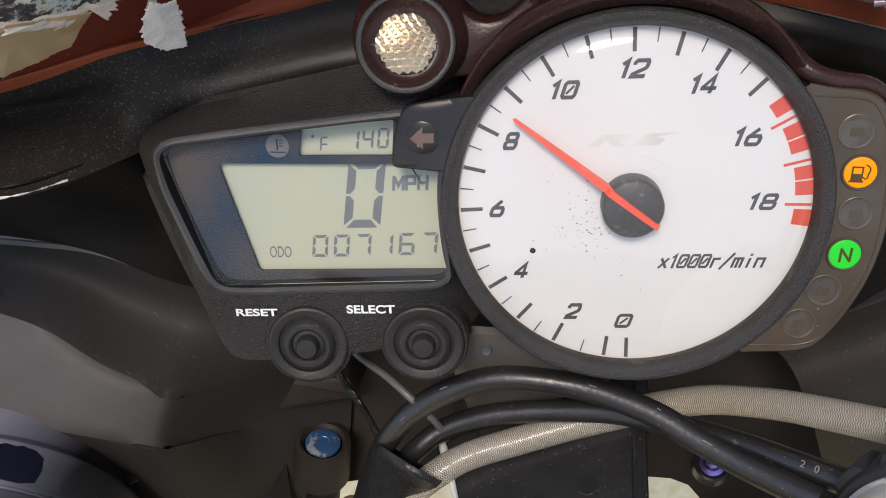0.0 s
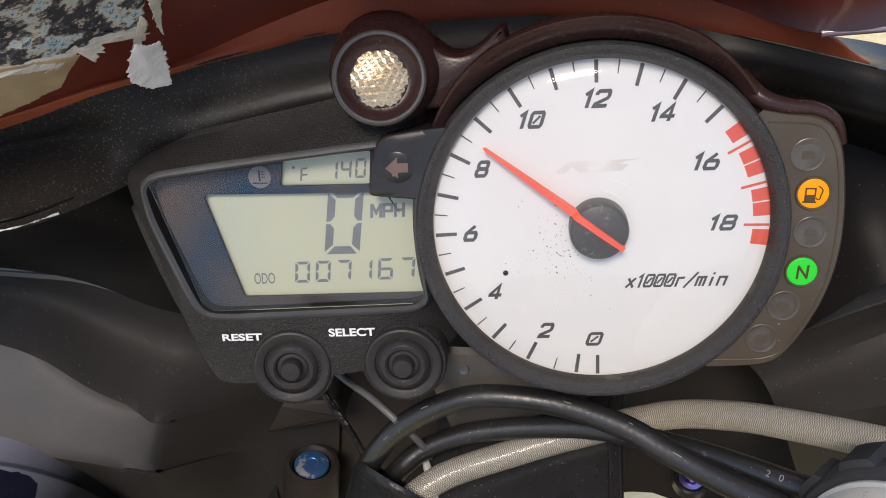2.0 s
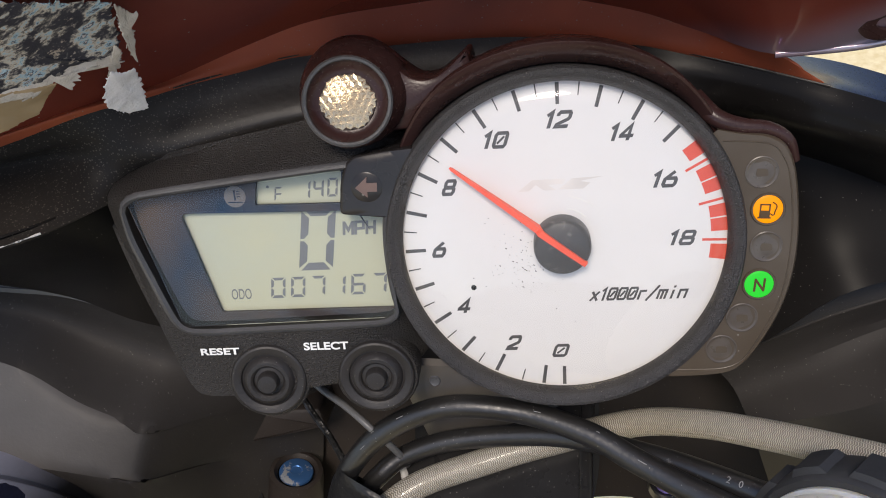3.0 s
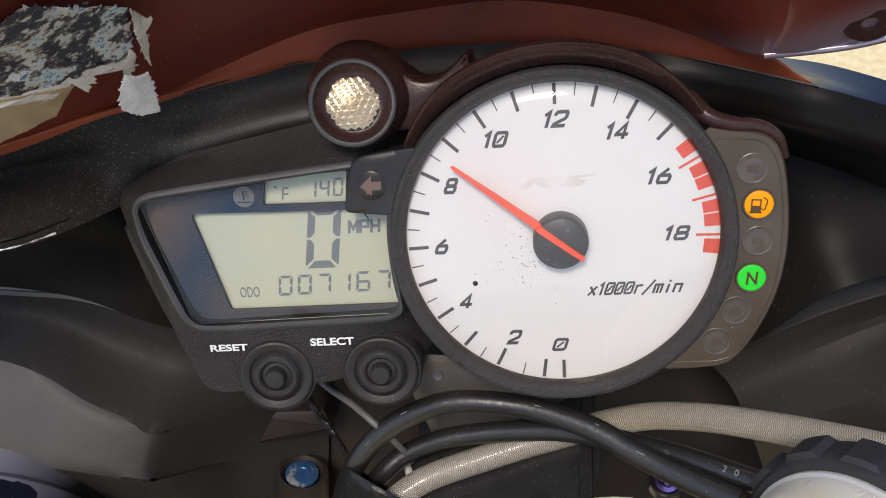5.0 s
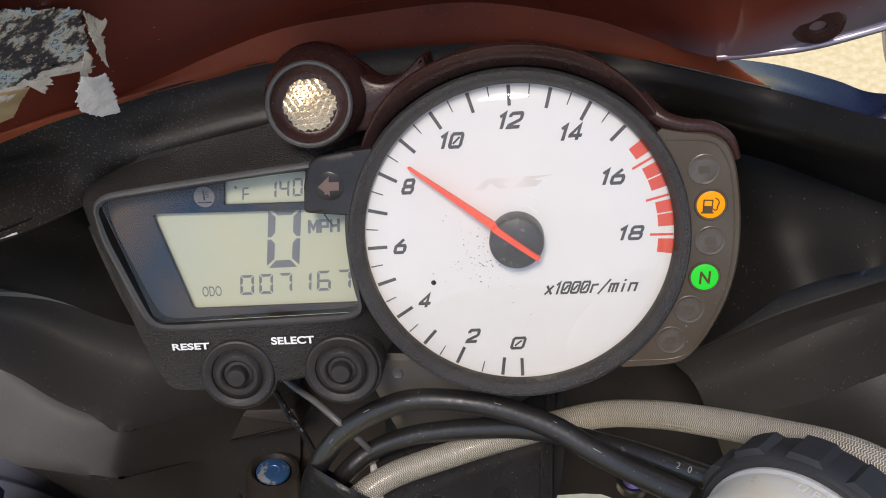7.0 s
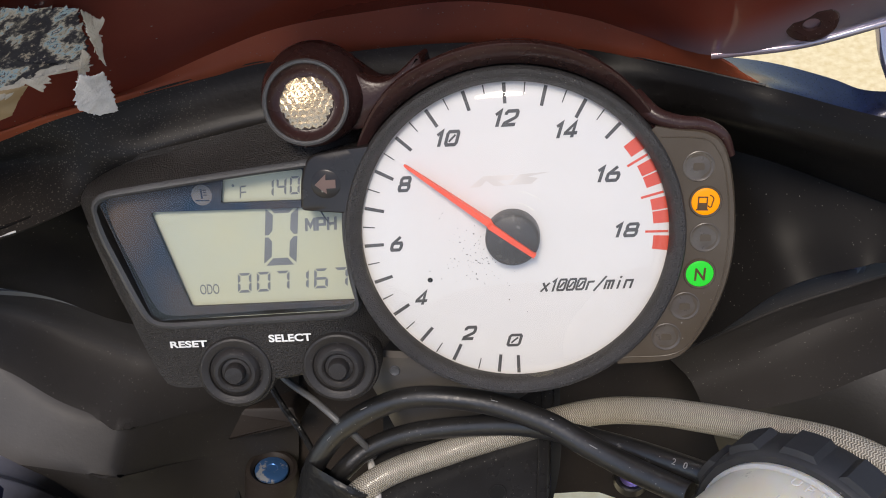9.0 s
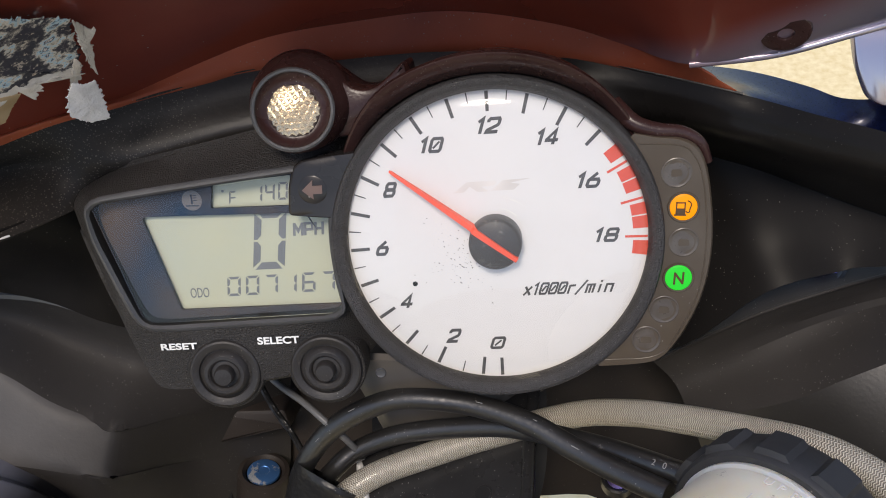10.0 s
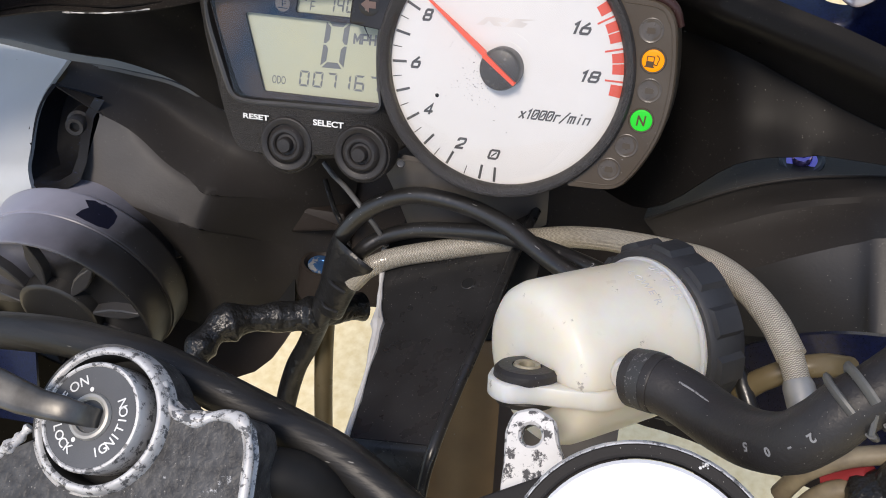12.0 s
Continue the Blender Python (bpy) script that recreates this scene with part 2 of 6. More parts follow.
WORNWHITE = surface("worn white lug paint", (0.66, 0.65, 0.63), 0.5, wear=((0.05, 0.05, 0.055), 0.07, 190, False), grain=0.2, scale=300)
BRASS = surface("dull worn brass", (0.42, 0.38, 0.28), 0.5, metal=0.5, spot=320, col2=(0.25, 0.22, 0.16), grain=0.5, scale=900)
NAVY = surface("dark navy paint chip", (0.006, 0.007, 0.016), 0.2)
DRUM = surface("satin black cover plastic", (0.036, 0.035, 0.036), 0.32, rough2=0.42, spec=0.5, grain=0.06, spot=14, specks=0.15, speck_scale=900)
# Black shell plastic; its grey-blue upper side is sky sheen painted in.
SHELLSHEEN = surface("black cover plastic with grey-blue sky sheen in its colour", (0.013, 0.0125, 0.013), 0.3, rough2=0.42, spec=0.5, grain=0.06, spot=14, specks=0.15, speck_scale=900)
POCKET = surface("black pocket plastic with blue specks", (0.007, 0.007, 0.008), 0.4, spec=0.3, specks=1.2, speck_scale=1000, speck_size=1.6, speck_col=(0.06, 0.09, 0.26))
# The sky's reflection is put into the flank's pale base colour.
FLANK = surface("satin flank with pale sky reflection in its colour", (0.46, 0.48, 0.49), 0.3, rough2=0.4, col2=(0.54, 0.555, 0.56), spot=12, grain=0.04, specks=0.05)
WHITEMETAL = surface("bare pale metal", (0.62, 0.61, 0.59), 0.45, metal=0.2, wear=((0.16, 0.16, 0.16), -0.06, 300, False), grain=0.3, scale=500)
SCUFF = surface("scuffed grey rubber", (0.03, 0.03, 0.03), 0.5, wear=((0.16, 0.155, 0.15), 0.03, 500, False), grain=0.3, scale=600)
CLIP = surface("dull grey spring steel", (0.12, 0.118, 0.11), 0.45, metal=0.3)
FADEMARK = surface("worn grey hose print", (0.22, 0.22, 0.22), 0.6, wear=((0.05, 0.05, 0.05), 0.02, 900, False))
PANE = clear_pane("clear meter lens", (0.97, 0.97, 0.97), 0.02)
LENSPANE = clear_pane("clear display lens", (0.96, 0.96, 0.96), 0.05, 1.32)


def braid_material():
    m = bpy.data.materials.new("clear-coated steel braid")
    m.use_nodes = True
    nt = m.node_tree
    b = nt.nodes["Principled BSDF"]
    uv = nt.nodes.new("ShaderNodeUVMap")
    sep = nt.nodes.new("ShaderNodeSeparateXYZ")
    nt.links.new(uv.outputs[0], sep.inputs[0])

    def math(op, a, c):
        n = nt.nodes.new("ShaderNodeMath")
        n.operation = op
        for i, v in enumerate((a, c)):
            if isinstance(v, float):
                n.inputs[i].default_value = v
            elif v is not None:
                nt.links.new(v, n.inputs[i])
        return n.outputs[0]

    # strands run in a herringbone: slanted lines whose slant flips from band to band
    zig = math("MULTIPLY", math("PINGPONG", math("MULTIPLY", sep.outputs["X"], 36.0), 1.0), 4.2)
    weave = math("SINE", math("ADD", zig, math("MULTIPLY", sep.outputs["Y"], 8.0)), None)
    mr = nt.nodes.new("ShaderNodeMapRange")
    mr.inputs["From Min"].default_value, mr.inputs["From Max"].default_value = -0.8, 0.8
    nt.links.new(weave, mr.inputs["Value"])
    noi = nt.nodes.new("ShaderNodeTexNoise")
    noi.inputs["Scale"].default_value = 70
    x = nt.nodes.new("ShaderNodeMix")
    x.data_type = "RGBA"
    x.inputs[6].default_value, x.inputs[7].default_value = (0.17, 0.145, 0.105, 1), (0.72, 0.665, 0.56, 1)
    fac = math("ADD", math("MULTIPLY", mr.outputs[0], 0.75), math("MULTIPLY", noi.outputs["Fac"], 0.4))
    nt.links.new(fac, x.inputs["Factor"])
    nt.links.new(x.outputs[2], b.inputs["Base Color"])
    setin(b, Metallic=0.1, Roughness=0.45, Coat_Weight=0.3)
    bump = nt.nodes.new("ShaderNodeBump")
    bump.inputs["Strength"].default_value, bump.inputs["Distance"].default_value = 0.9, 0.0005
    nt.links.new(mr.outputs[0], bump.inputs["Height"])
    nt.links.new(bump.outputs["Normal"], b.inputs["Normal"])
    return m


BRAID = braid_material()


def sticker_material():
    """Torn print: dark, pale blue and bare paper in streaked patches."""
    m = surface("torn printed sticker", (0.03, 0.03, 0.04), 0.55, grain=0.5, scale=700)
    nt = m.node_tree
    co, mp = nt.nodes.new("ShaderNodeTexCoord"), nt.nodes.new("ShaderNodeMapping")
    mp.inputs["Rotation"].default_value, mp.inputs["Scale"].default_value = (0.2, 0.5, 0.6), (1.0, 2.6, 2.6)
    n, r = nt.nodes.new("ShaderNodeTexNoise"), nt.nodes.new("ShaderNodeValToRGB")
    n.inputs["Scale"].default_value, n.inputs["Detail"].default_value, n.inputs["Roughness"].default_value = 60, 9, 0.72
    nt.links.new(co.outputs["Object"], mp.inputs["Vector"])
    nt.links.new(mp.outputs["Vector"], n.inputs["Vector"])
    nt.links.new(n.outputs["Fac"], r.inputs["Fac"])
    el = r.color_ramp.elements
    r.color_ramp.interpolation = "CONSTANT"
    el[0].position, el[0].color = 0.0, (0.36, 0.31, 0.25, 1)
    el[1].position, el[1].color = 0.38, (0.022, 0.022, 0.032, 1)
    for at, col in ((0.49, (0.14, 0.13, 0.12)), (0.52, (0.46, 0.41, 0.34)), (0.56, (0.30, 0.43, 0.50)), (0.60, (0.04, 0.04, 0.06)), (0.63, (0.52, 0.48, 0.44))):
        e = el.new(at)
        e.color = (*col, 1)
    nt.links.new(r.outputs["Color"], nt.nodes["Principled BSDF"].inputs["Base Color"])
    return m


STICKER = sticker_material()


def lilac_sheen(m):
    """A pale lilac reflection put into the screen's colour towards its right-hand edge."""
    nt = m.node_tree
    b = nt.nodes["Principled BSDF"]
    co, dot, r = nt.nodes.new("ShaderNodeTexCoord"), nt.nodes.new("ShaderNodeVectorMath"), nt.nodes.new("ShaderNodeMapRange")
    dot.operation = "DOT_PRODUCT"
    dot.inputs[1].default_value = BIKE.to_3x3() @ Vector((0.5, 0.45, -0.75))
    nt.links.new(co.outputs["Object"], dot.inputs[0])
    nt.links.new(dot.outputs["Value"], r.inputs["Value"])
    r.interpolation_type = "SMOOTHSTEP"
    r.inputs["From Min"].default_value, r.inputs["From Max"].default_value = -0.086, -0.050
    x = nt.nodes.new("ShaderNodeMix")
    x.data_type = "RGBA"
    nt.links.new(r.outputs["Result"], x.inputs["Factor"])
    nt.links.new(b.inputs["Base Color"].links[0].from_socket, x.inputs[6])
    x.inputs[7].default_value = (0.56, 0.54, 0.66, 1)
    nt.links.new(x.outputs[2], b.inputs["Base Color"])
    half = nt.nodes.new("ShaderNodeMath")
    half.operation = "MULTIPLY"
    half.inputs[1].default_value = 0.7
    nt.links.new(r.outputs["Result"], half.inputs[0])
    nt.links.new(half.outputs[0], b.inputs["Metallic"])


# Paints the reflection along the screen's right edge.
lilac_sheen(SCREEN)


def side_tint(m, way, start, full, col):
    """A colour that grows towards one side, standing for sheen, reflection or their fading."""
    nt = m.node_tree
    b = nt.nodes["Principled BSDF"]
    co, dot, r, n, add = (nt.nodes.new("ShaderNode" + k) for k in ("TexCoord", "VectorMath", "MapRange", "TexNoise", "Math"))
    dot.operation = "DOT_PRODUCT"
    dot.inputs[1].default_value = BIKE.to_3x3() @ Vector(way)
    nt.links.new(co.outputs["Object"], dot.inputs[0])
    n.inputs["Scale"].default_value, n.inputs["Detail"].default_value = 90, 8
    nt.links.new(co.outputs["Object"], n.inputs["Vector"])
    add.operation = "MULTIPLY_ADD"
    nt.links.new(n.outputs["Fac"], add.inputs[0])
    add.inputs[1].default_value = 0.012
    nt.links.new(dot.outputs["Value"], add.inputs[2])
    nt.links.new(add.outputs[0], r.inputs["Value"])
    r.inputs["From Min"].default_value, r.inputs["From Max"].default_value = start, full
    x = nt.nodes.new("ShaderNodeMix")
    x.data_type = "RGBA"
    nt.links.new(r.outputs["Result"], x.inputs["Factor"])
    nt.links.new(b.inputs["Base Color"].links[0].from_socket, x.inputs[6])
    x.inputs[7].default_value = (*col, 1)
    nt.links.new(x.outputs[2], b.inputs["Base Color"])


# Brown half of the mask's painted reflection, at its top left.
side_tint(MASK, (-0.8, 0.0, 0.6), 0.108, 0.134, (0.115, 0.08, 0.055))
# The facet's painted sheen dies out to the right.
side_tint(FACETSHEEN, (1.0, 0.0, -0.3), -0.200, -0.158, (0.027, 0.0245, 0.023))
# Sky sheen painted on the shell's upper left.
side_tint(SHELLSHEEN, (-0.5, 0.0, 0.86), 0.012, 0.050, (0.27, 0.275, 0.34))


# ---- builders: all shapes in the bike's millimetres ----
ORIGIN = {}


def V(*a):
    return Vector(a if len(a) > 1 else a[0])


def thing(name, at, label, category, group="", kind=""):
    ob = new(name)
    ob.empty_display_size = 0.01
    ob.location = BIKE @ (V(at) * MM)
    ORIGIN[ob.name] = ob.location.copy()
    return tagged(ob, label, category, group, kind)


def mesh_of(name, bm, mat, origin, angle=38, face_mats=()):
    bm.transform(Matrix.Translation(-origin) @ BIKE @ Matrix.Scale(MM, 4))
    bmesh.ops.recalc_face_normals(bm, faces=bm.faces)
    for f in bm.faces:
        f.smooth = True
    me = bpy.data.meshes.new(name)
    bm.to_mesh(me)
    bm.free()
    me.set_sharp_from_angle(angle=radians(angle))
    for m in (mat, *face_mats):
        me.materials.append(m)
    return me


def part(name, bm, mat, parent, label="", angle=38, face_mats=()):
    origin = ORIGIN[parent.name]
    ob = new(name, mesh_of(name, bm, mat, origin, angle, face_mats))
    ob.parent = parent
    ORIGIN[ob.name] = origin
    return tagged(ob, label)


def solo(name, bm, mat, label, category, group="", kind="", angle=38, face_mats=()):
    low = min((BIKE @ (v.co * MM) for v in bm.verts), key=lambda p: p.z)
    mid = BIKE @ (sum((v.co for v in bm.verts), Vector()) / len(bm.verts) * MM)
    origin = Vector((mid.x, mid.y, low.z))
    ob = new(name, mesh_of(name, bm, mat, origin, angle, face_mats))
    ob.location = origin
    ORIGIN[ob.name] = origin
    return tagged(ob, label, category, group, kind)


def frame_of(axis):
    a = V(axis).normalized()
    u = a.cross(V(0, 0, 1) if abs(a.z) < 0.9 else V(1, 0, 0)).normalized()
    return a, u, a.cross(u)


def lathe(profile, c, axis, seg=48):
    """Turns a profile of (radius, height along the axis) round the axis through c."""
    a, u, v = frame_of(axis)
    bm, rings = bmesh.new(), []
    for r, h in profile:
        base = V(c) + a * h
        if r < 1e-4:
            rings.append([bm.verts.new(base)])
        else:
            rings.append([bm.verts.new(base + (u * math.cos(k) + v * math.sin(k)) * r) for k in (2 * math.pi * i / seg for i in range(seg))])
    for p, q in zip(rings, rings[1:]):
        for i in range(seg):
            j = (i + 1) % seg
            quad = [p[i % len(p)], p[j % len(p)], q[j % len(q)], q[i % len(q)]]
            keep = [x for n, x in enumerate(quad) if x not in quad[:n]]
            if len(keep) > 2:
                bm.faces.new(keep)
    return bm


def spline(points, per=8):
    """Points on a smooth line through the given ones."""
    pts = [V(p) for p in points]
    pts = [2 * pts[0] - pts[1], *pts, 2 * pts[-1] - pts[-2]]
    out = []
    for a, b, c, d in zip(pts, pts[1:], pts[2:], pts[3:]):
        for i in range(per):
            t = i / per
            out.append(0.5 * (2 * b + (c - a) * t + (2 * a - 5 * b + 4 * c - d) * t * t + (3 * b - a - 3 * c + d) * t ** 3))
    return [*out, pts[-2]]


def sweep(points, radius, seg=16, per=8, flat=1.0, wobble=0.0):
    """A round bar along a smooth line; radius is a number or a function of 0..1. The texture runs along and round it."""
    line = spline(points, per)
    bm = bmesh.new()
    uv = bm.loops.layers.uv.new("UVMap")
    rings = []
    lengths = [0.0]
    for a, b in zip(line, line[1:]):
        lengths.append(lengths[-1] + (b - a).length)
    up = None
    for n, p in enumerate(line):
        t = (line[min(n + 1, len(line) - 1)] - line[max(n - 1, 0)]).normalized()
        if up is None:
            up = frame_of(t)[1]
        up = (up - t * up.dot(t)).normalized()
        side = t.cross(up)
        r = radius(n / (len(line) - 1)) if callable(radius) else radius
        r *= 1 + wobble * noise.noise(p * 0.12)
        rings.append([bm.verts.new(p + (up * math.cos(k) + side * math.sin(k) * flat) * r) for k in (2 * math.pi * i / seg for i in range(seg))])
    for n, (p, q) in enumerate(zip(rings, rings[1:])):
        for i in range(seg):
            j = (i + 1) % seg
            f = bm.faces.new((p[i], p[j], q[j], q[i]))
            for loop, (x, y) in zip(f.loops, ((i, n), (i + 1, n), (i + 1, n + 1), (i, n + 1))):
                loop[uv].uv = (x / seg, lengths[y])
    bm.faces.new(rings[0][::-1])
    bm.faces.new(rings[-1])
    return bm


def rounded(outline, r, seg=5):
    """The outline with its corners rounded; r is one radius or one for each corner."""
    pts = [V(p).to_2d() if len(p) > 2 else V(p) for p in outline]
    out, n = [], len(pts)
    for i, p in enumerate(pts):
        rad = r[i] if isinstance(r, (list, tuple)) else r
        a, b = pts[i - 1] - p, pts[(i + 1) % n] - p
        cut = min(rad, a.length * 0.48, b.length * 0.48)
        s, e = p + a.normalized() * cut, p + b.normalized() * cut
        if rad < 1e-3:
            out.append(p)
            continue
        for k in range(seg + 1):
            t = k / seg
            out.append((1 - t) ** 2 * s + 2 * t * (1 - t) * p + t * t * e)
    return out


def prism(outline, y0, y1, bevel=0.0, put=None):
    """A plate with the outline (x, z) between y0 (front) and y1, its front edge bevelled; put lays (x, y, z) elsewhere."""
    pts = [V(p) for p in outline]
    bm = bmesh.new()

    def ring(y, inset):
        res = []
        for i, p in enumerate(pts):
            a, b = (p - pts[i - 1]), (pts[(i + 1) % len(pts)] - p)
            t = (a.normalized() + b.normalized()) if (a.length > 1e-6 and b.length > 1e-6) else (a + b)
            nrm = V(t.y, -t.x).normalized() if t.length > 1e-6 else V(0, 0)
            q = p + nrm * inset * turn
            co = V(q.x, y, q.y)
            res.append(bm.verts.new(put @ co if put else co))
        return res

    area = sum(p.x * q.y - q.x * p.y for p, q in zip(pts, pts[1:] + pts[:1]))
    turn = -1 if area > 0 else 1
    sgn = 1 if y1 > y0 else -1
    rings = [ring(y0, bevel), ring(y0 + sgn * bevel * 0.35, bevel * 0.3), ring(y0 + sgn * bevel, 0)] if bevel else [ring(y0, 0)]
    rings.append(ring(y1, 0))
    bm.faces.new(rings[0])
    bm.faces.new(rings[-1][::-1])
    for p, q in zip(rings, rings[1:]):
        for i in range(len(p)):
            j = (i + 1) % len(p)
            bm.faces.new((p[i], p[j], q[j], q[i]))
    return bm


def ring_loft(rings, closed=True):
    """Faces between rows of 3D points that have the same number of points."""
    bm = bmesh.new()
    rows = [[bm.verts.new(V(p)) for p in r] for r in rings]
    n = len(rows[0])
    for p, q in zip(rows, rows[1:]):
        for i in range(n if closed else n - 1):
            j = (i + 1) % n
            bm.faces.new((p[i], p[j], q[j], q[i]))
    return bm


def sheet(rows, per=6, thick=2.0, ripple=0.0):
    """A smooth shell through rows of points, with a thickness behind it."""
    lines = [spline(r, per) for r in rows]
    cols = [spline([ln[i] for ln in lines], per) for i in range(len(lines[0]))]
    nu, nv = len(cols), len(cols[0])

    def nor(i, j):
        a = cols[min(i + 1, nu - 1)][j] - cols[max(i - 1, 0)][j]
        b = cols[i][min(j + 1, nv - 1)] - cols[i][max(j - 1, 0)]
        c = a.cross(b)
        c = c.normalized() if c.length > 1e-9 else V(0, 1, 0)
        return c if c.y > 0 else -c

    bm = bmesh.new()
    front = [[bm.verts.new(cols[i][j] + nor(i, j) * ripple * noise.noise(cols[i][j] * 0.05)) for j in range(nv)] for i in range(nu)]
    back = [[bm.verts.new(cols[i][j] + nor(i, j) * thick) for j in range(nv)] for i in range(nu)]
    for i in range(nu - 1):
        for j in range(nv - 1):
            bm.faces.new((front[i][j], front[i + 1][j], front[i + 1][j + 1], front[i][j + 1]))
            bm.faces.new((back[i][j], back[i][j + 1], back[i + 1][j + 1], back[i + 1][j]))
    edge = [(i, 0) for i in range(nu)] + [(nu - 1, j) for j in range(1, nv)] + [(i, nv - 1) for i in range(nu - 2, -1, -1)] + [(0, j) for j in range(nv - 2, 0, -1)]
    for (a, b), (c, d) in zip(edge, edge[1:] + edge[:1]):
        bm.faces.new((front[a][b], back[a][b], back[c][d], front[c][d]))
    return bm


def pierced(outline, holes, y0, y1):
    """A plate with the outline and holes (x, z) through it."""
    bm = bmesh.new()
    edges = []
    for ring in (outline, *holes):
        vs = [bm.verts.new((p[0], y0, p[1])) for p in ring]
        edges += [bm.edges.new((vs[i - 1], vs[i])) for i in range(len(vs))]
    bmesh.ops.triangle_fill(bm, edges=edges, use_beauty=True, normal=(0, -1, 0))
    made = bmesh.ops.extrude_face_region(bm, geom=bm.faces[:])
    bmesh.ops.translate(bm, verts=[g for g in made["geom"] if isinstance(g, bmesh.types.BMVert)], vec=(0, y1 - y0, 0))
    return bm


def skin(*grids, per=6, thick=1.0, looks=()):
    """One smooth shell out of several sheets that meet edge to edge, welded so that their creases are soft; looks: each sheet's material."""
    bm = bmesh.new()
    for n, rows in enumerate(grids):
        lines = [spline(r, per) for r in rows]
        cols = [spline([ln[i] for ln in lines], per) for i in range(len(lines[0]))]
        net = [[bm.verts.new(p) for p in col] for col in cols]
        for a, b in zip(net, net[1:]):
            for j in range(len(a) - 1):
                bm.faces.new((a[j], b[j], b[j + 1], a[j + 1])).material_index = looks[n] if looks else 0
    bmesh.ops.remove_doubles(bm, verts=bm.verts, dist=0.05)
    for _ in range(5):
        bmesh.ops.smooth_vert(bm, verts=[v for v in bm.verts if not v.is_boundary], factor=0.5, use_axis_x=True, use_axis_y=True, use_axis_z=True)
    bmesh.ops.recalc_face_normals(bm, faces=bm.faces)
    if sum(f.normal.y for f in bm.faces) > 0:
        bmesh.ops.reverse_faces(bm, faces=bm.faces)
    bmesh.ops.solidify(bm, geom=bm.faces[:], thickness=thick)
    return bm


def joined(*bms):
    out = bmesh.new()
    for b in bms:
        me = bpy.data.meshes.new("tmp")
        b.to_mesh(me)
        b.free()
        out.from_mesh(me)
        bpy.data.meshes.remove(me)
    return out


def lettering(body, box=None, y=0.0, shear=0.0, bold=0.0, depth=0.12, put=None, size=1.0):
    """Letters of the built-in font: fitted into the box (x0, z0, x1, z1) at depth y, or of a size, laid by put."""
    cu = bpy.data.curves.new("letters", "FONT")
    cu.body, cu.shear, cu.offset, cu.extrude, cu.size = body, shear, bold, 0.02, 1.0
    cu.align_x, cu.align_y = "CENTER", "CENTER"
    ob = new("letters", cu)
    me = bpy.data.meshes.new_from_object(ob.evaluated_get(bpy.context.evaluated_depsgraph_get()))
    bpy.data.objects.remove(ob)
    bpy.data.curves.remove(cu)
    bm = bmesh.new()
    bm.from_mesh(me)
    bpy.data.meshes.remove(me)
    xs, ys = [v.co.x for v in bm.verts], [v.co.y for v in bm.verts]
    for v in bm.verts:
        front = v.co.z > 0
        if box:
            x = box[0] + (v.co.x - min(xs)) / (max(xs) - min(xs)) * (box[2] - box[0])
            z = box[1] + (v.co.y - min(ys)) / (max(ys) - min(ys)) * (box[3] - box[1])
        else:
            x, z = v.co.x * size, v.co.y * size
        co = V(x, y - (depth if front else 0), z)
        v.co = put @ co if put else co
    return bm


def polygon(pts, y, depth=0.12):
    return prism(pts, y - depth, y)


# ---- the ground ----
def ground():
    bm = bmesh.new()
    n, half = 24, 40.0
    rows = [[bm.verts.new((half * (i / n * 2 - 1), half * (j / n * 2 - 1), 0)) for i in range(n + 1)] for j in range(n + 1)]
    for a, b in zip(rows, rows[1:]):
        for i in range(n):
            bm.faces.new((a[i], a[i + 1], b[i + 1], b[i]))
    me = bpy.data.meshes.new("ground")
    bm.to_mesh(me)
    bm.free()
    me.materials.append(CONCRETE)
    tagged(new("ground", me), "pale cream concrete ground far below the dash", "ground", kind="structure")


ground()


# ---- the meter ----
def circle(c, r, n=32, a0=0.0, a1=360.0):
    return [V(c[0] + r * math.cos(radians(a0 + (a1 - a0) * i / n)), c[1] + r * math.sin(radians(a0 + (a1 - a0) * i / n))) for i in range(n if a1 - a0 == 360 else n + 1)]


def dial_angle(k):
    """The angle of k thousand turns on the dial."""
    if k >= 2:
        return 90 + 15.25 * (12 - k)
    return {0: 269.2, 1: 261.3, 1.5: 253.0}[k]


def tick(angle, r0, r1, w0, w1, y=-0.05):
    a = radians(angle)
    d, s = V(math.cos(a), math.sin(a)), V(-math.sin(a), math.cos(a))
    return polygon([d * r0 - s * w0 / 2, d * r1 - s * w1 / 2, d * r1 + s * w1 / 2, d * r0 + s * w0 / 2], y)


def sector(a0, a1, r0, r1, y=-0.04, n=6):
    pts = [V(math.cos(radians(a)), math.sin(radians(a))) for a in (a0 + (a1 - a0) * i / n for i in range(n + 1))]
    return polygon([p * r0 for p in pts] + [p * r1 for p in reversed(pts)], y)


def stroke(points, w, closed=False):
    """A flat band of width w along a cornered line, with mitred corners, as outline pairs."""
    pts = [V(p) for p in points]
    n = len(pts)
    pairs = []
    for i, p in enumerate(pts):
        a = (p - pts[i - 1]).normalized() if (i or closed) else None
        b = (pts[(i + 1) % n] - p).normalized() if (i < n - 1 or closed) else None
        a, b = a or b, b or a
        t = a + b
        t = t.normalized() if t.length > 1e-4 else a
        m = V(-t.y, t.x)
        k = 1 / max(0.45, abs(m.dot(V(-a.y, a.x))))
        pairs.append((p + m * w / 2 * k, p - m * w / 2 * k))
    return pairs + pairs[:1] if closed else pairs


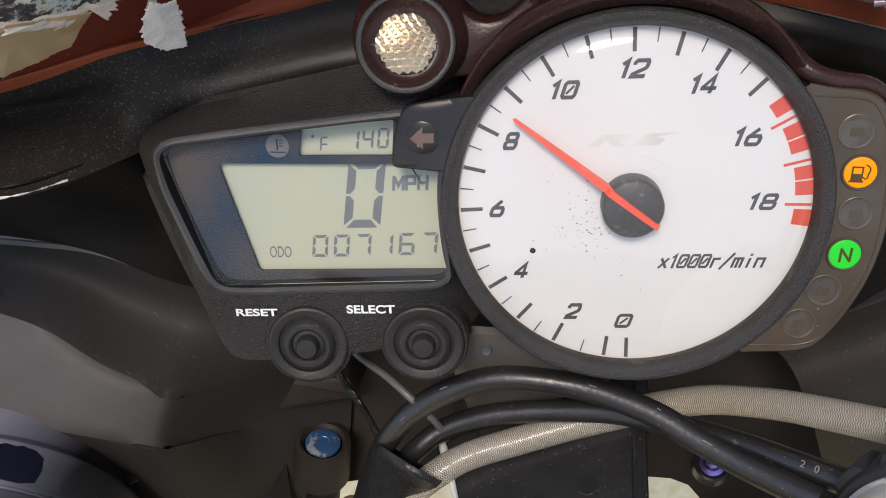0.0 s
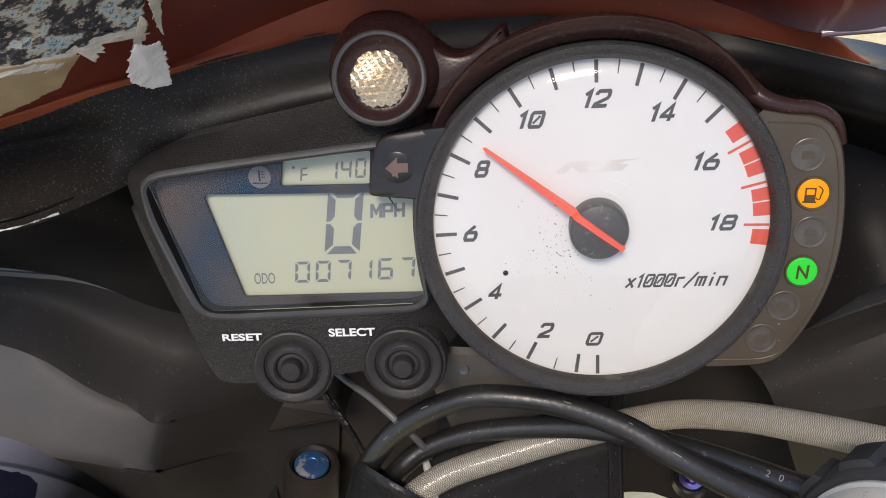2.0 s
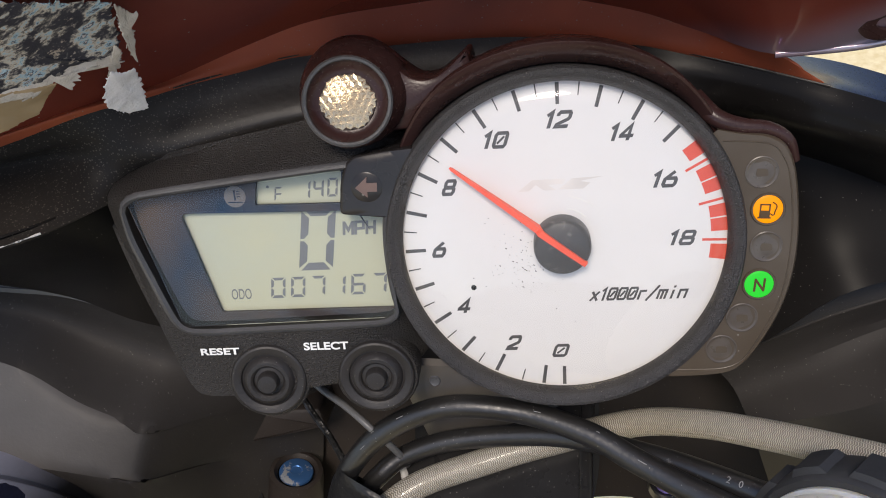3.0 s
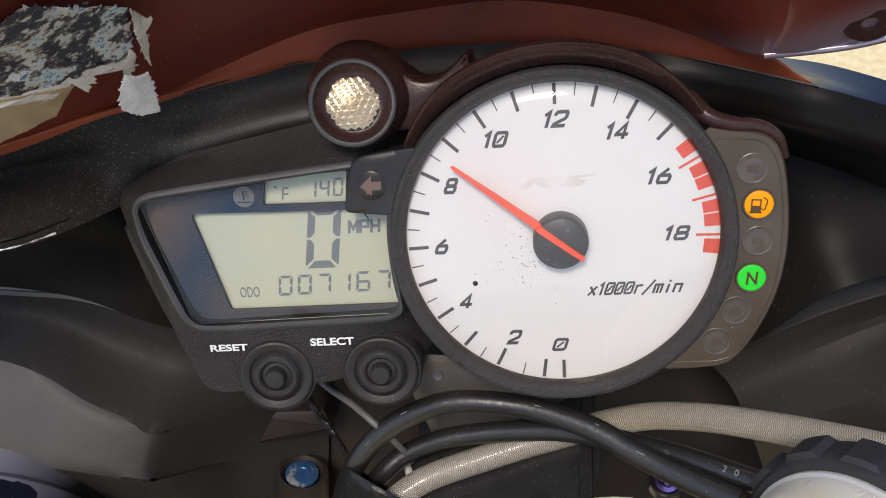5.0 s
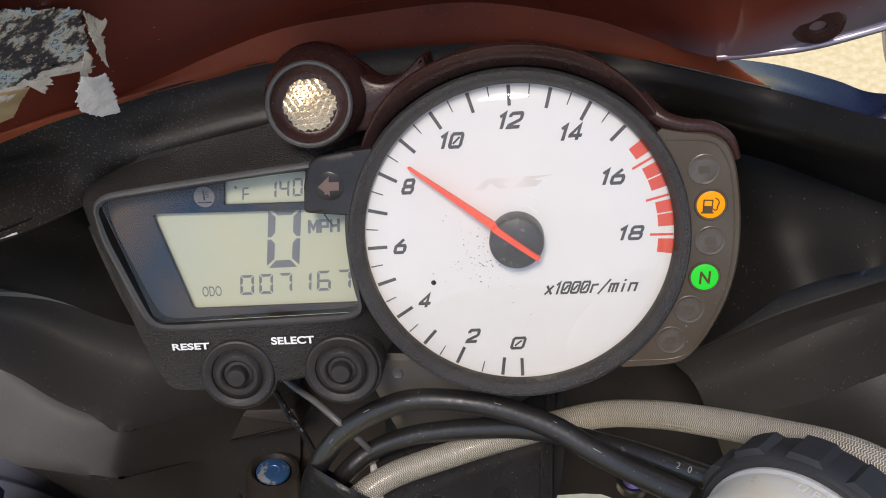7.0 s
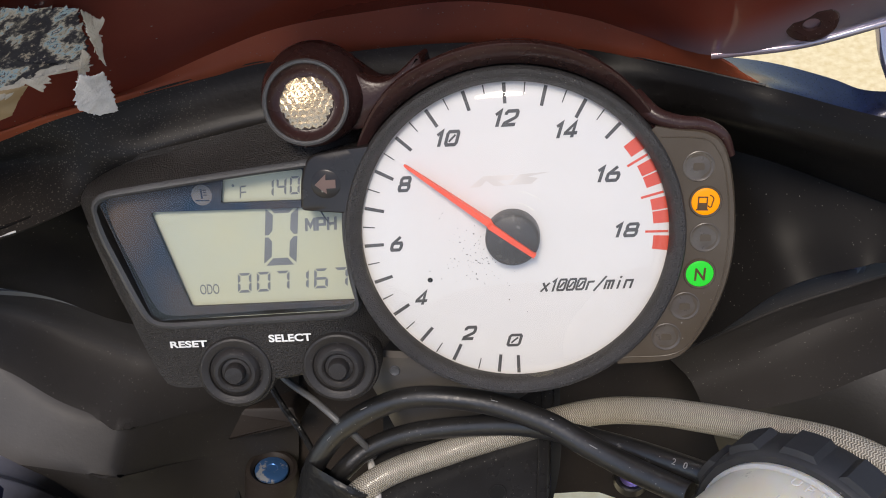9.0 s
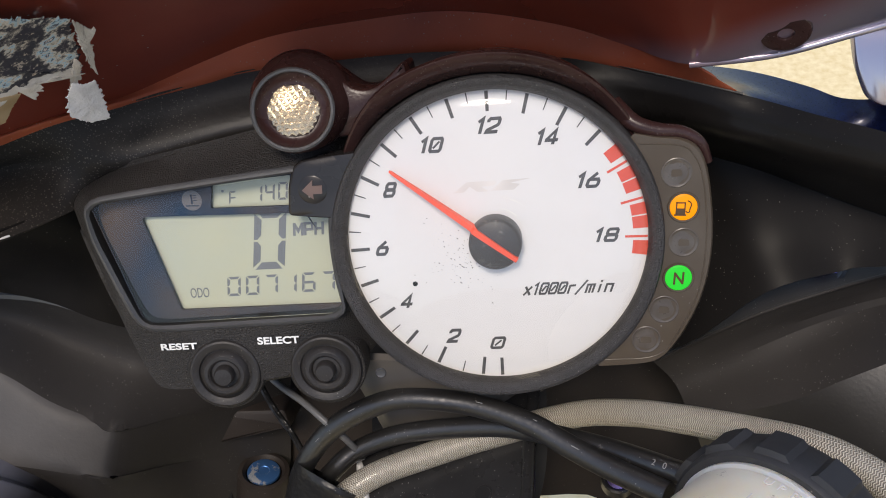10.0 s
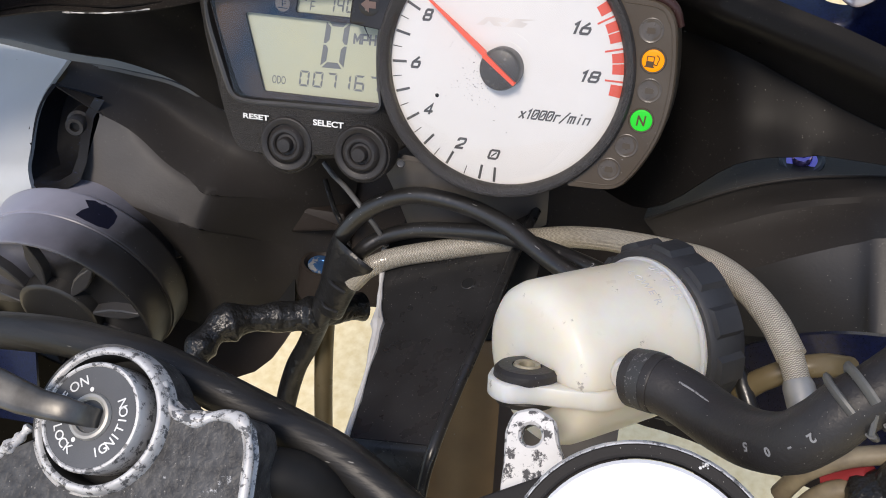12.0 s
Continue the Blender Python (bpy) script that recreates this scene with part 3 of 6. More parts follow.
GLYPHS = {"0": [([(.18, .08), (.82, .08), (.92, .2), (.92, .8), (.82, .92), (.18, .92), (.08, .8), (.08, .2)], True), ([(.3, .28), (.7, .72)], False)],
          "1": [([(.16, .74), (.6, .94), (.6, 0)], False)],
          "2": [([(.06, .7), (.06, .82), (.16, .92), (.84, .92), (.92, .82), (.92, .6), (.84, .5), (.1, .2), (.06, .08), (.96, .08)], False)],
          "4": [([(.66, 0), (.66, .92), (.08, .34), (.08, .28), (1, .28)], False)],
          "6": [([(.66, .96), (.1, .5), (.08, .2), (.18, .08), (.82, .08), (.92, .2), (.92, .42), (.82, .54), (.24, .54)], False)],
          "x": [([(.1, .02), (.9, .72)], False), ([(.1, .72), (.9, .02)], False)], "r": [([(.2, 0), (.2, .64), (.9, .66)], False)], "/": [([(.0, -.1), (1, 1.05)], False)],
          "m": [([(.08, 0), (.08, .66), (.92, .66), (.92, 0)], False), ([(.5, .6), (.5, 0)], False)], "i": [([(.5, 0), (.5, .68)], False), ([(.5, .84), (.5, 1.0)], False)], "n": [([(.12, 0), (.12, .64), (.88, .64), (.88, 0)], False)],
          "M": [([(.05, 0), (.05, 1)], False), ([(.05, .95), (.5, .35), (.95, .95)], False), ([(.95, 1), (.95, 0)], False)], "P": [([(.1, 0), (.1, .92), (.9, .92), (.9, .45), (.1, .45)], False)], "H": [([(.1, 0), (.1, 1)], False), ([(.9, 1), (.9, 0)], False), ([(.1, .5), (.9, .5)], False)],
          "8": [([(.2, .52), (.12, .62), (.12, .82), (.22, .92), (.78, .92), (.88, .82), (.88, .62), (.8, .52)], True), ([(.2, .48), (.08, .38), (.08, .2), (.18, .08), (.82, .08), (.92, .2), (.92, .38), (.8, .48)], True)]}


def numeral(body, box, y, lean=0.34, depth=0.1, weight=0.235):
    """Square-cut slanted figures inside the box (x0, z0, x1, z1)."""
    x0, z0, x1, z1 = box
    h = z1 - z0
    slant = lean * h
    each = (x1 - x0 - slant) / (len(body) - 0.28 * body.count("1")) if len(body) > 1 else (x1 - x0 - slant)
    bm = bmesh.new()
    x = x0
    for ch in body:
        w = each * (0.72 if ch == "1" and len(body) > 1 else 1.0)
        for n, (line, closed) in enumerate(GLYPHS[ch]):
            tall = weight * h if n == 0 or ch in "8xmiMH" else 0.15 * h
            pts = [(x + w * (0.06 + 0.86 * px), z0 + h * pz) for px, pz in line]
            yy = y - depth - 0.01 * n
            pairs = [[bm.verts.new((p.x + lean * (p.y - z0), yy, p.y)) for p in pr] for pr in stroke(pts, tall, closed)]
            back = [[bm.verts.new((v.co.x, y, v.co.z)) for v in pr] for pr in pairs]
            for a, b, c, d in zip(pairs, pairs[1:], back, back[1:]):
                bm.faces.new((a[0], b[0], b[1], a[1]))
                bm.faces.new((a[0], c[0], d[0], b[0]))
                bm.faces.new((a[1], b[1], d[1], c[1]))
        x += w
    return bm


def meter():
    m = thing("instrument_cluster", (-30, 30, -50), "black motorcycle instrument cluster with white tachometer and display", "instrument cluster")

    # case: a sloped frame round the display window
    window = [(-139.5, 20.6), (-120, 22.5), (-95, 24.8), (-70, 27.0), (-57, 28.0), (-54, 20), (-56.2, 5), (-55.6, -12), (-53.5, -23.2), (-75, -23.6), (-100, -24.2),
              (-123, -24.8), (-127.5, -22.5), (-131, -13), (-134.5, -2), (-138, 9)]
    outer = [(-163, 26, 22), (-142, 19, 29.5), (-114, 15, 34.5), (-84, 12, 40), (-62, 12, 44), (-46, 14, 36), (-50, 16, 5), (-49, 14, -22), (-44, 14, -44), (-72, 3, -48.5), (-98, 3, -52),
             (-119, 4, -52.5), (-126, 4, -50), (-139, 8, -32), (-148, 13, -14), (-157, 20, 5)]
    lip = []
    for i, p in enumerate(window):
        lip.append(V(p))

    def off(pts, d, y):
        res = []
        for i, p in enumerate(pts):
            t = (V(pts[(i + 1) % len(pts)]) - V(pts[i - 1])).normalized()
            res.append((p[0] + t.y * -d * -1 * -1, y, p[1] + t.x * d))
        return res

    def dense(ring):
        """The ring with its corners cut twice."""
        line = [V(p) for p in ring]
        for _ in range(2):
            line = [q for i, p in enumerate(line) for q in (p.lerp(line[(i + 1) % len(line)], 0.22), p.lerp(line[(i + 1) % len(line)], 0.78))]
        return line

    r0 = [(x, 4.0, z) for x, z in window]
    r2 = off(window, 0.9, -4.7)
    r3 = off(window, 1.9, -4.4)
    r4 = off(window, 2.6, -3.4)
    r1 = [(x, -3.6, z) for x, z in window]
    front = [(x * 0.45 + o[0] * 0.55, -3.2 + 0.45 * (o[1] + 3.2) * (1 if o[1] > 8 else 0.2), z * 0.45 + o[2] * 0.55) for (x, z), o in zip(window, outer)]
    front = [(o[0], 14, o[2]) if 4 <= i <= 8 else p for i, (p, o) in enumerate(zip(front, outer))]
    r4 = [(p[0], 12, p[2]) if 5 <= i <= 7 else p for i, p in enumerate(r4)]
    front = [(x * 0.12 + o[0] * 0.88, -3.4 + 0.054 * (x + 90) * (1 if x > -128 else 0), z * 0.12 + o[2] * 0.88) if 9 <= i <= 12 else p for i, (p, o, (x, z)) in enumerate(zip(front, outer, window))]
    edge = [(o[0] * 0.97 - 30 * 0.03, o[1] - 1.2, o[2] * 0.97 - 10 * 0.03) for o in outer]
    back = [(o[0] * 0.95, 42, o[2] * 0.95) for o in outer]
    part("case", ring_loft([dense(r) for r in (r4, front, edge, outer, back)]), CASE, m, "black grained plastic case")
    part("window_wall", ring_loft([dense(r) for r in (r0, r1)]), DARK, m, "black inner wall of the display window")
    part("window_lip", ring_loft([dense(r) for r in (r1, r2, r3, r4)]), RIM, m, "raised dark grey lip", angle=50)

    # display: dark mask, two bright windows, segments
    main = rounded([(-123.8, 13.8), (-57, 12.0), (-50, 11.6), (-50, -21.6), (-115.0, -21.5)], [2.2, 0.6, 0.6, 0.6, 1.2])
    temp = rounded([(-96.4, 24.0), (-68.4, 25.6), (-69.6, 14.9), (-98.2, 15.4)], [1.4, 0.6, 1.0, 1.2])
    frame_outline = [V(p) if not 4 <= i <= 8 else V(-46, p[1]) for i, p in enumerate(window)]
    mask = part("display_mask", pierced(frame_outline, (main, temp), 3.0, 4.6), MASK, m, "dark glossy mask with painted blue-brown reflection")
    md = part("main_display", prism([V(-128, 16.5), V(-50, 14.2), V(-50, -23), V(-118, -23)], 5.3, 6.5), LCD, m, "pale green unlit liquid-crystal display")
    td = part("temperature_display", prism([V(-99, 25.4), V(-66, 26.6), V(-66, 14.6), V(-100, 14.8)], 5.3, 6.5), LCD, m, "pale green temperature display")

    def deep(x, z):
        """A place of the front print carried back onto the sunken display."""
        return V(x * 1.012, 80 + (z - 80) * 1.012)

    def sunk(x0, z0, x1, z1):
        return (*deep(x0, z0), *deep(x1, z1))

    SEGS = {"a": ((0, 1), (1, 1)), "b": ((1, 1), (1, .5)), "c": ((1, .5), (1, 0)), "d": ((0, 0), (1, 0)), "e": ((0, .5), (0, 0)), "f": ((0, 1), (0, .5)), "g": ((0, .5), (1, .5))}
    SHOW = {"0": "abcdef", "1": "bc", "7": "abc", "6": "acdefg", "4": "bcfg", "8": "abcdefg", "3": "abcdg", "F": "aefg"}

    def digit(ch, x, z, w, h, t, lean, parent, y=5.25):
        """Seven-segment digit with its lower left corner at x, z."""
        made = []
        for s in SHOW[ch]:
            (ax, az), (bx, bz) = SEGS[s]
            gap = 0.07 * w
            if az == bz:
                zz = az * h
                inn = t if az == 1 else -t if az == 0 else 0
                if inn:
                    pts = [(gap, zz), (w - gap, zz), (w - gap - t * 0.9, zz - inn), (gap + t * 0.9, zz - inn)]
                else:
                    pts = [(gap, zz), (gap + t * .6, zz + t / 2), (w - gap - t * .6, zz + t / 2), (w - gap, zz), (w - gap - t * .6, zz - t / 2), (gap + t * .6, zz - t / 2)]
            else:
                xx, inn = (0, t) if ax == 0 else (w, -t)
                z1, z0 = (h, h / 2) if s in "bf" else (h / 2, 0)
                top, bot = z1 - (gap if s in "bf" else gap * .5), z0 + (gap if s in "ce" else gap * .5)
                if s in "bf":
                    pts = [(xx, top), (xx, bot), (xx + inn * .5, bot - 0.0), (xx + inn, bot + t * .6), (xx + inn, top - t * .9)]
                else:
                    pts = [(xx, top), (xx, bot), (xx + inn, bot + t * .9), (xx + inn, top - t * .6), (xx + inn * .5, top)]
            made.append(polygon([deep(x + px + lean * pz, z + pz) for px, pz in pts], y, 0.06))
        part("digit", joined(*made), SEG, parent)

    digit("0", -86.0, -7.2, 11.4, 21.0, 2.6, 0.17, md)
    for ch, x in zip("007167", (-96.8, -90.0, -83.2, -76.4, -69.6, -62.6)):
        digit(ch, x, -16.6 + (x + 96.8) * 0.012, 4.9, 7.2, 0.95, 0.14, md)
    for ch, x in zip("140", (-82.6, -78.2, -73.6)):
        digit(ch, x, 17.0 + (x + 82) * 0.05, 3.4, 6.1, 0.75, 0.16, td)
    digit("F", -91.0, 16.8, 2.6, 4.6, 0.55, 0.16, td)
    part("degree_mark", joined(*[polygon(circle(deep(-92.6, 21.6), 0.5, 10), 5.25, 0.06)]), SEG, td)
    part("unit_lettering", numeral("MPH", sunk(-69.9, 4.4, -58.4, 9.0), 5.25, 0.1, weight=0.2), SEG, md)
    part("odometer_lettering", lettering("ODO", sunk(-110.2, -16.6, -103.3, -12.9), 5.25, 0.08), SEG, md)
    icon = joined(polygon(circle((-104.2, 18.8), 3.6, 24), 2.84), )
    warn = part("coolant_lamp", icon, GREY_ICON, mask, "faint unlit coolant warning lamp")
    part("coolant_icon", joined(prism([V(-104.5, 17.6), V(-103.9, 17.6), V(-103.9, 21), V(-104.5, 21)], 2.66, 2.8), *[prism([V(-103.6, z), V(-102.4, z), V(-102.4, z + .35), V(-103.6, z + .35)], 2.66, 2.8) for z in (18.6, 19.5, 20.3)],
                                prism([V(-106.6, 16.8), V(-101.8, 16.6), V(-101.8, 17), V(-106.6, 17.2)], 2.66, 2.8)), MASK, warn)
    hair = sweep([(-64.2, 1.2, 13), (-62.8, 1.2, 10), (-60.6, 1.3, 6.0)], lambda t: 0.35 * (1 - t) + 0.06, 6, 4)
    part("lens_crack", hair, MASK, md, "short dark crack")

    # turn-signal lamp housing beside the tachometer
    corner = rounded([(-65.5, 13.0), (-68.6, 13.4), (-67.4, 23), (-64.6, 31.4), (-52, 32.8), (-44, 33.2)], [0.4, 2.0, 2, 6, 2, 0.4], 4)
    arc_in = [V(54.0 * math.cos(radians(q)), 54.0 * math.sin(radians(q))) for q in (167 - 25.5 * i / (len(corner) - 1) for i in range(len(corner)))]
    band = lambda k, y: [V(*(a.lerp(b, k)), 0).xzy + V(0, y, 0) for a, b in zip(arc_in, corner)]
    th = part("turn_signal_lens", ring_loft([band(0, 4), band(0, -5), band(0.5, -5.2), band(0.92, -5.0), band(0.98, -4.6), band(1, -3.9), band(1, 4)], closed=False), DARKLENS, m, "dark smoked turn-signal lens", angle=50)
    part("lens_foot", prism([V(-65.6, 13.0), V(-54.0, 11.6), V(-54, 14), V(-66, 16)], -4.8, 4, 0.5), DARKLENS, th)
    part("lamp_disc", lathe([(0, 0.25), (4.4, 0.25), (4.9, 0)], (-59.0, -5.1, 21.8), (0, -1, 0), 28), DARKLENS, th)
    part("arrow", polygon([V(-62.6, 21.8), V(-58.6, 25.2), V(-58.9, 23.2), V(-55.6, 23.2), V(-55.8, 20.4), V(-58.9, 20.4), V(-58.9, 18.6)], -5.5, 0.1), ARROW, th, "dull pinkish arrow")

    # buttons
    prof = [(12.9, -10), (12.8, -0.9), (12.4, -0.2), (11.8, 0.1), (9.8, -0.3), (9.4, -0.6), (9.2, -1.6), (8.8, -1.5), (8.1, 0.2), (7.0, 1.0), (5.9, 1.0), (5.2, 0.4), (4.9, -0.6), (3.7, -0.4), (3.45, 2.4), (3.0, 3.0), (0, 3.2)]
    for name, c, ax in (("reset_button", (-99.4, -5.4, -43.5), (0.10, -1, 0.04)), ("select_button", (-62.9, -3.4, -44.0), (0.05, -1, 0.0))):
        b = part(name, lathe(prof, c, ax, 56), RUBBER, m, "round black rubber push button", angle=32)
        part("button_shoulder", lathe([(14.2, -12), (14.1, -2.6), (13.6, -1.8), (12.6, -1.6)], c, ax, 48), CASE, b)
    part("reset_lettering", lettering("RESET", (-121.3, -33.4, -107.9, -30.9), -5.2, 0.0, 0.028), LABEL, m)
    part("select_lettering", lettering("SELECT", (-86.2, -33.2, -71.0, -30.4), -3.75, 0.0, 0.028), LABEL, m)
    part("screw_recess", lathe([(0, 0.3), (1.2, 0.3), (1.6, 0.5), (2.0, 0)], (-43.5, -2.6, -46.2), (0, -1, 0), 18), RIM, m)

    # tachometer
    face = part("dial_face", prism(circle((0, 0), 51.4, 96), 0.0, 2.0), WHITE, m, "white tachometer dial")
    for k in range(0, 16):
        part("major_tick", tick(dial_angle(k), 43.1, 49.6, 1.05, 1.15), INK if k not in (9, 10) else INK, face)
    for k in range(2, 15):
        part("minor_tick", tick(dial_angle(k + 0.5), 45.8, 49.8, 0.30, 0.42), INK, face)
    part("minor_tick", tick(dial_angle(1.5), 45.8, 49.8, 0.30, 0.42), INK, face)
    for body, box in (("0", (-4.3, -39.4, 1.8, -35.5)), ("2", (-19.0, -36.4, -13.7, -32.0)), ("4", (-34.3, -22.8, -28.9, -18.5)), ("6", (-41.0, -3.3, -35.6, 1.2)), ("8", (-36.4, 16.9, -31.2, 21.3)),
                      ("10", (-23.2, 31.0, -14.5, 35.4)), ("12", (-4.2, 36.2, 4.6, 40.7)), ("14", (14.8, 31.3, 23.3, 35.7)), ("16", (27.2, 16.3, 36.0, 20.7)), ("18", (32.4, -2.4, 41.3, 1.7))):
        cx, cz, hw, hh = (box[0] + box[2]) / 2 - 0.2, (box[1] + box[3]) / 2, (box[2] - box[0]) * 0.565, (box[3] - box[1]) * 0.565
        part("numeral", numeral(body, (cx - hw, cz - hh, cx + hw, cz + hh), -0.05, weight=0.215), INK, face)
    part("unit_lettering", numeral("x1000r/min", (7.6, -20.4, 39.6, -16.0), -0.05, 0.36, weight=0.16), INK, face)
    # red zone: blocks between the white-edged marks
    for a0, a1 in ((36.6, 31.4), (26.9, 22.2), (21.6, 17.0), (11.9, 7.3), (6.7, 1.8), (-3.3, -9.0)):
        part("red_block", sector(a0, a1, 45.3, 50.2), RED, face)
    for k in (16, 17, 18):
        part("red_tick", tick(dial_angle(k) - 0.1, 42.7, 50.0, 0.75, 0.75), RED, face)
    # maker's badge as plain slanted bars
    for pts in ([(-13, 16.6), (-8.4, 20.2), (1.6, 20.2), (0.8, 18.6), (-3.6, 18.4), (-1.2, 16.7), (-5.0, 16.7), (-7.4, 18.6), (-9.6, 16.7)], [(-0.6, 16.8), (3.6, 20.2), (13, 20.4), (6.0, 19.2), (9.2, 18.6), (7.0, 16.8)]):
        part("badge", polygon([V(p) for p in pts], -0.03, 0.05), FADED, face)
    # dirt on the dial
    part("dirt_spot", lathe([(0, 0.35), (0.5, 0.3), (0.95, 0.0)], (-28.6, -0.1, -14.4), (0, -1, 0), 7), DARK, face)
    rng = random.Random(5)
    crumbs = []
    for _ in range(130):
        a, d = rng.gauss(205, 26), abs(rng.gauss(15, 6))
        c = V(d * math.cos(radians(a)), -0.05, d * math.sin(radians(a)))
        s = abs(rng.gauss(0.08, 0.10)) + 0.06
        crumbs.append(polygon([V(c.x + s * math.cos(q + rng.random()), c.z + s * rng.uniform(0.5, 1.2) * math.sin(q)) for q in (0, 1.5, 3.1, 4.6)], -0.03, 0.05))
    part("dust", joined(*crumbs), DARK, face, "fine black crumbs")
    # bezel, wall, hub and needle
    part("dial_wall", lathe([(51.2, 1.0), (50.2, 0.6), (50.2, -2.2), (50.9, -4.0)], (0, 0, 0), (0, 1, 0), 128), BEZEL, m)
    part("bezel", lathe([(50.9, 4.0), (51.2, 4.6), (52.0, 5.9), (53.3, 6.5), (54.3, 6.2), (54.9, 5.2), (55.3, 2.0), (55.9, -4), (56.4, -30), (53, -46), (0, -48)], (0, 0, 0), (0, -1, 0), 128), BEZEL, m, "charcoal plastic bezel ring")
    hub = part("hub", lathe([(8.9, 0), (8.8, 5.5), (8.3, 6.6), (7.6, 7.0), (0, 7.2)], (0, 0, 0), (0, -1, 0), 48), HUB, m, "scuffed dark hub")
    ang = radians(dial_angle(8.6))
    d, s = V(math.cos(ang), 0, math.sin(ang)), V(-math.sin(ang), 0, math.cos(ang))
    out = V(0, -1, 0)
    secs = []
    for r, w, h0, h1 in ((-8.8, 0.95, 6.4, 7.9), (0, 1.15, 6.6, 8.0), (8.6, 1.3, 6.2, 7.8), (9.4, 1.3, 3.6, 6.2), (25, 1.0, 3.3, 5.0), (41.5, 0.55, 3.0, 4.0), (42.3, 0.3, 3.1, 3.7)):
        c = d * r
        secs.append([c + s * w + out * h0, c + s * w * 0.75 + out * h1, c - s * w * 0.75 + out * h1, c - s * w + out * h0])
    nb = ring_loft(secs)
    bmesh.ops.contextual_create(nb, geom=[e for e in nb.edges if e.is_boundary and (e.verts[0].co - d * -8.8).length < 12])
    part("needle", nb, NEEDLE, hub, "orange-red pointer needle", angle=25)
    pane = part("dial_lens", lathe([(50.8, 4.6), (50.2, 5.4), (49.0, 6.3), (47.0, 7.2), (44, 7.8), (30, 8.8), (15, 9.4), (0, 9.6)], (0, 0, 0), (0, -1, 0), 96), PANE, m, "clear dial lens")
    pane.visible_shadow = False
    dl = part("display_lens", prism(rounded([(-138.6, 20.2), (-57, 27.4), (-50, 0), (-53, -22.8), (-126.6, -24)], 1.0), -2.6, -2.2), LENSPANE, m, "clear display lens")
    dl.visible_shadow = False

    # warning-lamp pod
    outl = spline([(46, 0, 33.4), (53, 0, 32.0), (60.5, 0, 31.0), (65.5, 0, 28), (68.4, 0, 22), (70.0, 0, 12), (70.6, 0, 0), (69.8, 0, -11), (67.4, 0, -21.5), (63.4, 0, -31), (58.2, 0, -39.6), (53, 0, -44.6), (46, 0, -46), (33, 0, -46.2)], 5)
    inn = [V(54.6 * math.cos(radians(q)), 0, 54.6 * math.sin(radians(q))) for q in (36.0 - 91.0 * i / (len(outl) - 1) for i in range(len(outl)))]
    rows = [[p + V(0, 3, 0) for p in inn], [p + V(0, -3.0, 0) for p in inn], [p.lerp(q, 0.5) + V(0, -3.3, 0) for p, q in zip(inn, outl)], [p.lerp(q, 0.95) + V(0, -3.2, 0) for p, q in zip(inn, outl)], [p.lerp(q, 0.99) + V(0, -2.4, 0) for p, q in zip(inn, outl)],
            [p + V(0, -1.2, 0) for p in outl], [p + V(0, 20, 0) for p in outl]]
    wl = part("warning_lamp_panel", ring_loft(rows, closed=False), SMOKE, m, "smoked brown warning-lamp panel")
    line = [(47.5, -3.35, 30), (60, -3.35, 28.7), (64.5, -3.35, 25), (67.2, -3.35, 17), (68.3, -3.35, -0.4), (66.2, -3.35, -18.5), (60, -3.35, -33.2), (52, -3.35, -42.8), (34, -3.35, -43.8)]
    part("panel_seam", sweep(line, 0.2, 6, 6), SMOKE, wl)
    for c, mat in (((58.9, 20.0), DIMPLE), ((61.0, 8.6), AMBER), ((61.0, -3.2), DIMPLE), ((59.3, -15.3), GREEN), ((54.6, -26.3), DIMPLE), ((48.6, -36.9), DIMPLE)):
        x, z = c
        lit = mat is not DIMPLE
        prof = [(0, 0.5), (2.2, 0.45), (3.5, 0.32), (4.1, 0.2), (4.4, 0)] if lit else [(0, 0.1), (2.5, 0.0), (3.7, -0.1), (4.1, -0.05), (4.6, 0.12), (4.9, 0)]
        lamp = part("warning_lamp", lathe(prof, (x, -3.35, z), (0, -1, 0), 32), mat, wl,
                    "lit amber fuel lamp" if mat is AMBER else "lit green neutral lamp" if mat is GREEN else "unlit lamp")
        if lit:
            part("lamp_ring", lathe([(4.35, 0.02), (4.5, 0.3), (4.9, 0.35), (5.15, 0)], (x, -3.35, z), (0, -1, 0), 32), SMOKE, lamp)
        if mat is GREEN:
            part("letter", lettering("N", (x - 1.9, z - 2.1, x + 1.9, z + 2.1), -3.95, 0.12, 0.02, 0.15), ICONINK, lamp)
        elif mat is AMBER:
            quads = [((-2.5, -2.3), (-2.1, 1.7)), ((-2.5, 1.35), (0.5, 1.75)), ((0.15, -2.3), (0.55, 1.7)), ((-2.9, -2.7), (0.9, -2.25)), ((-2.2, -2.3), (0.2, -0.3))]
            lean = lambda px, pz: V(x + px + 0.08 * pz, z + pz - 0.06 * px)
            part("pump_icon", joined(*[prism([lean(p[0], p[1]), lean(q[0], p[1]), lean(q[0], q[1]), lean(p[0], q[1])], -4.05, -3.8) for p, q in quads],
                                     sweep([(x + px, -3.92, z + pz) for px, pz in ((0.6, -1.2), (1.1, -1.7), (1.7, -1.5), (1.9, -0.6), (2.4, 0.8), (2.0, 1.7), (1.2, 2.2))], 0.2, 6, 4)), ICONINK, lamp)
        else:
            part("faint_icon", prism(rounded([(x - 1.8, z - 1.2), (x + 1.8, z - 1.2), (x + 1.6, z + 1.0), (x - 1.6, z + 1.2)], 0.6, 3), -3.5, -3.3), SMOKE, lamp)

    # hood over the dial and the pod
    rings = []
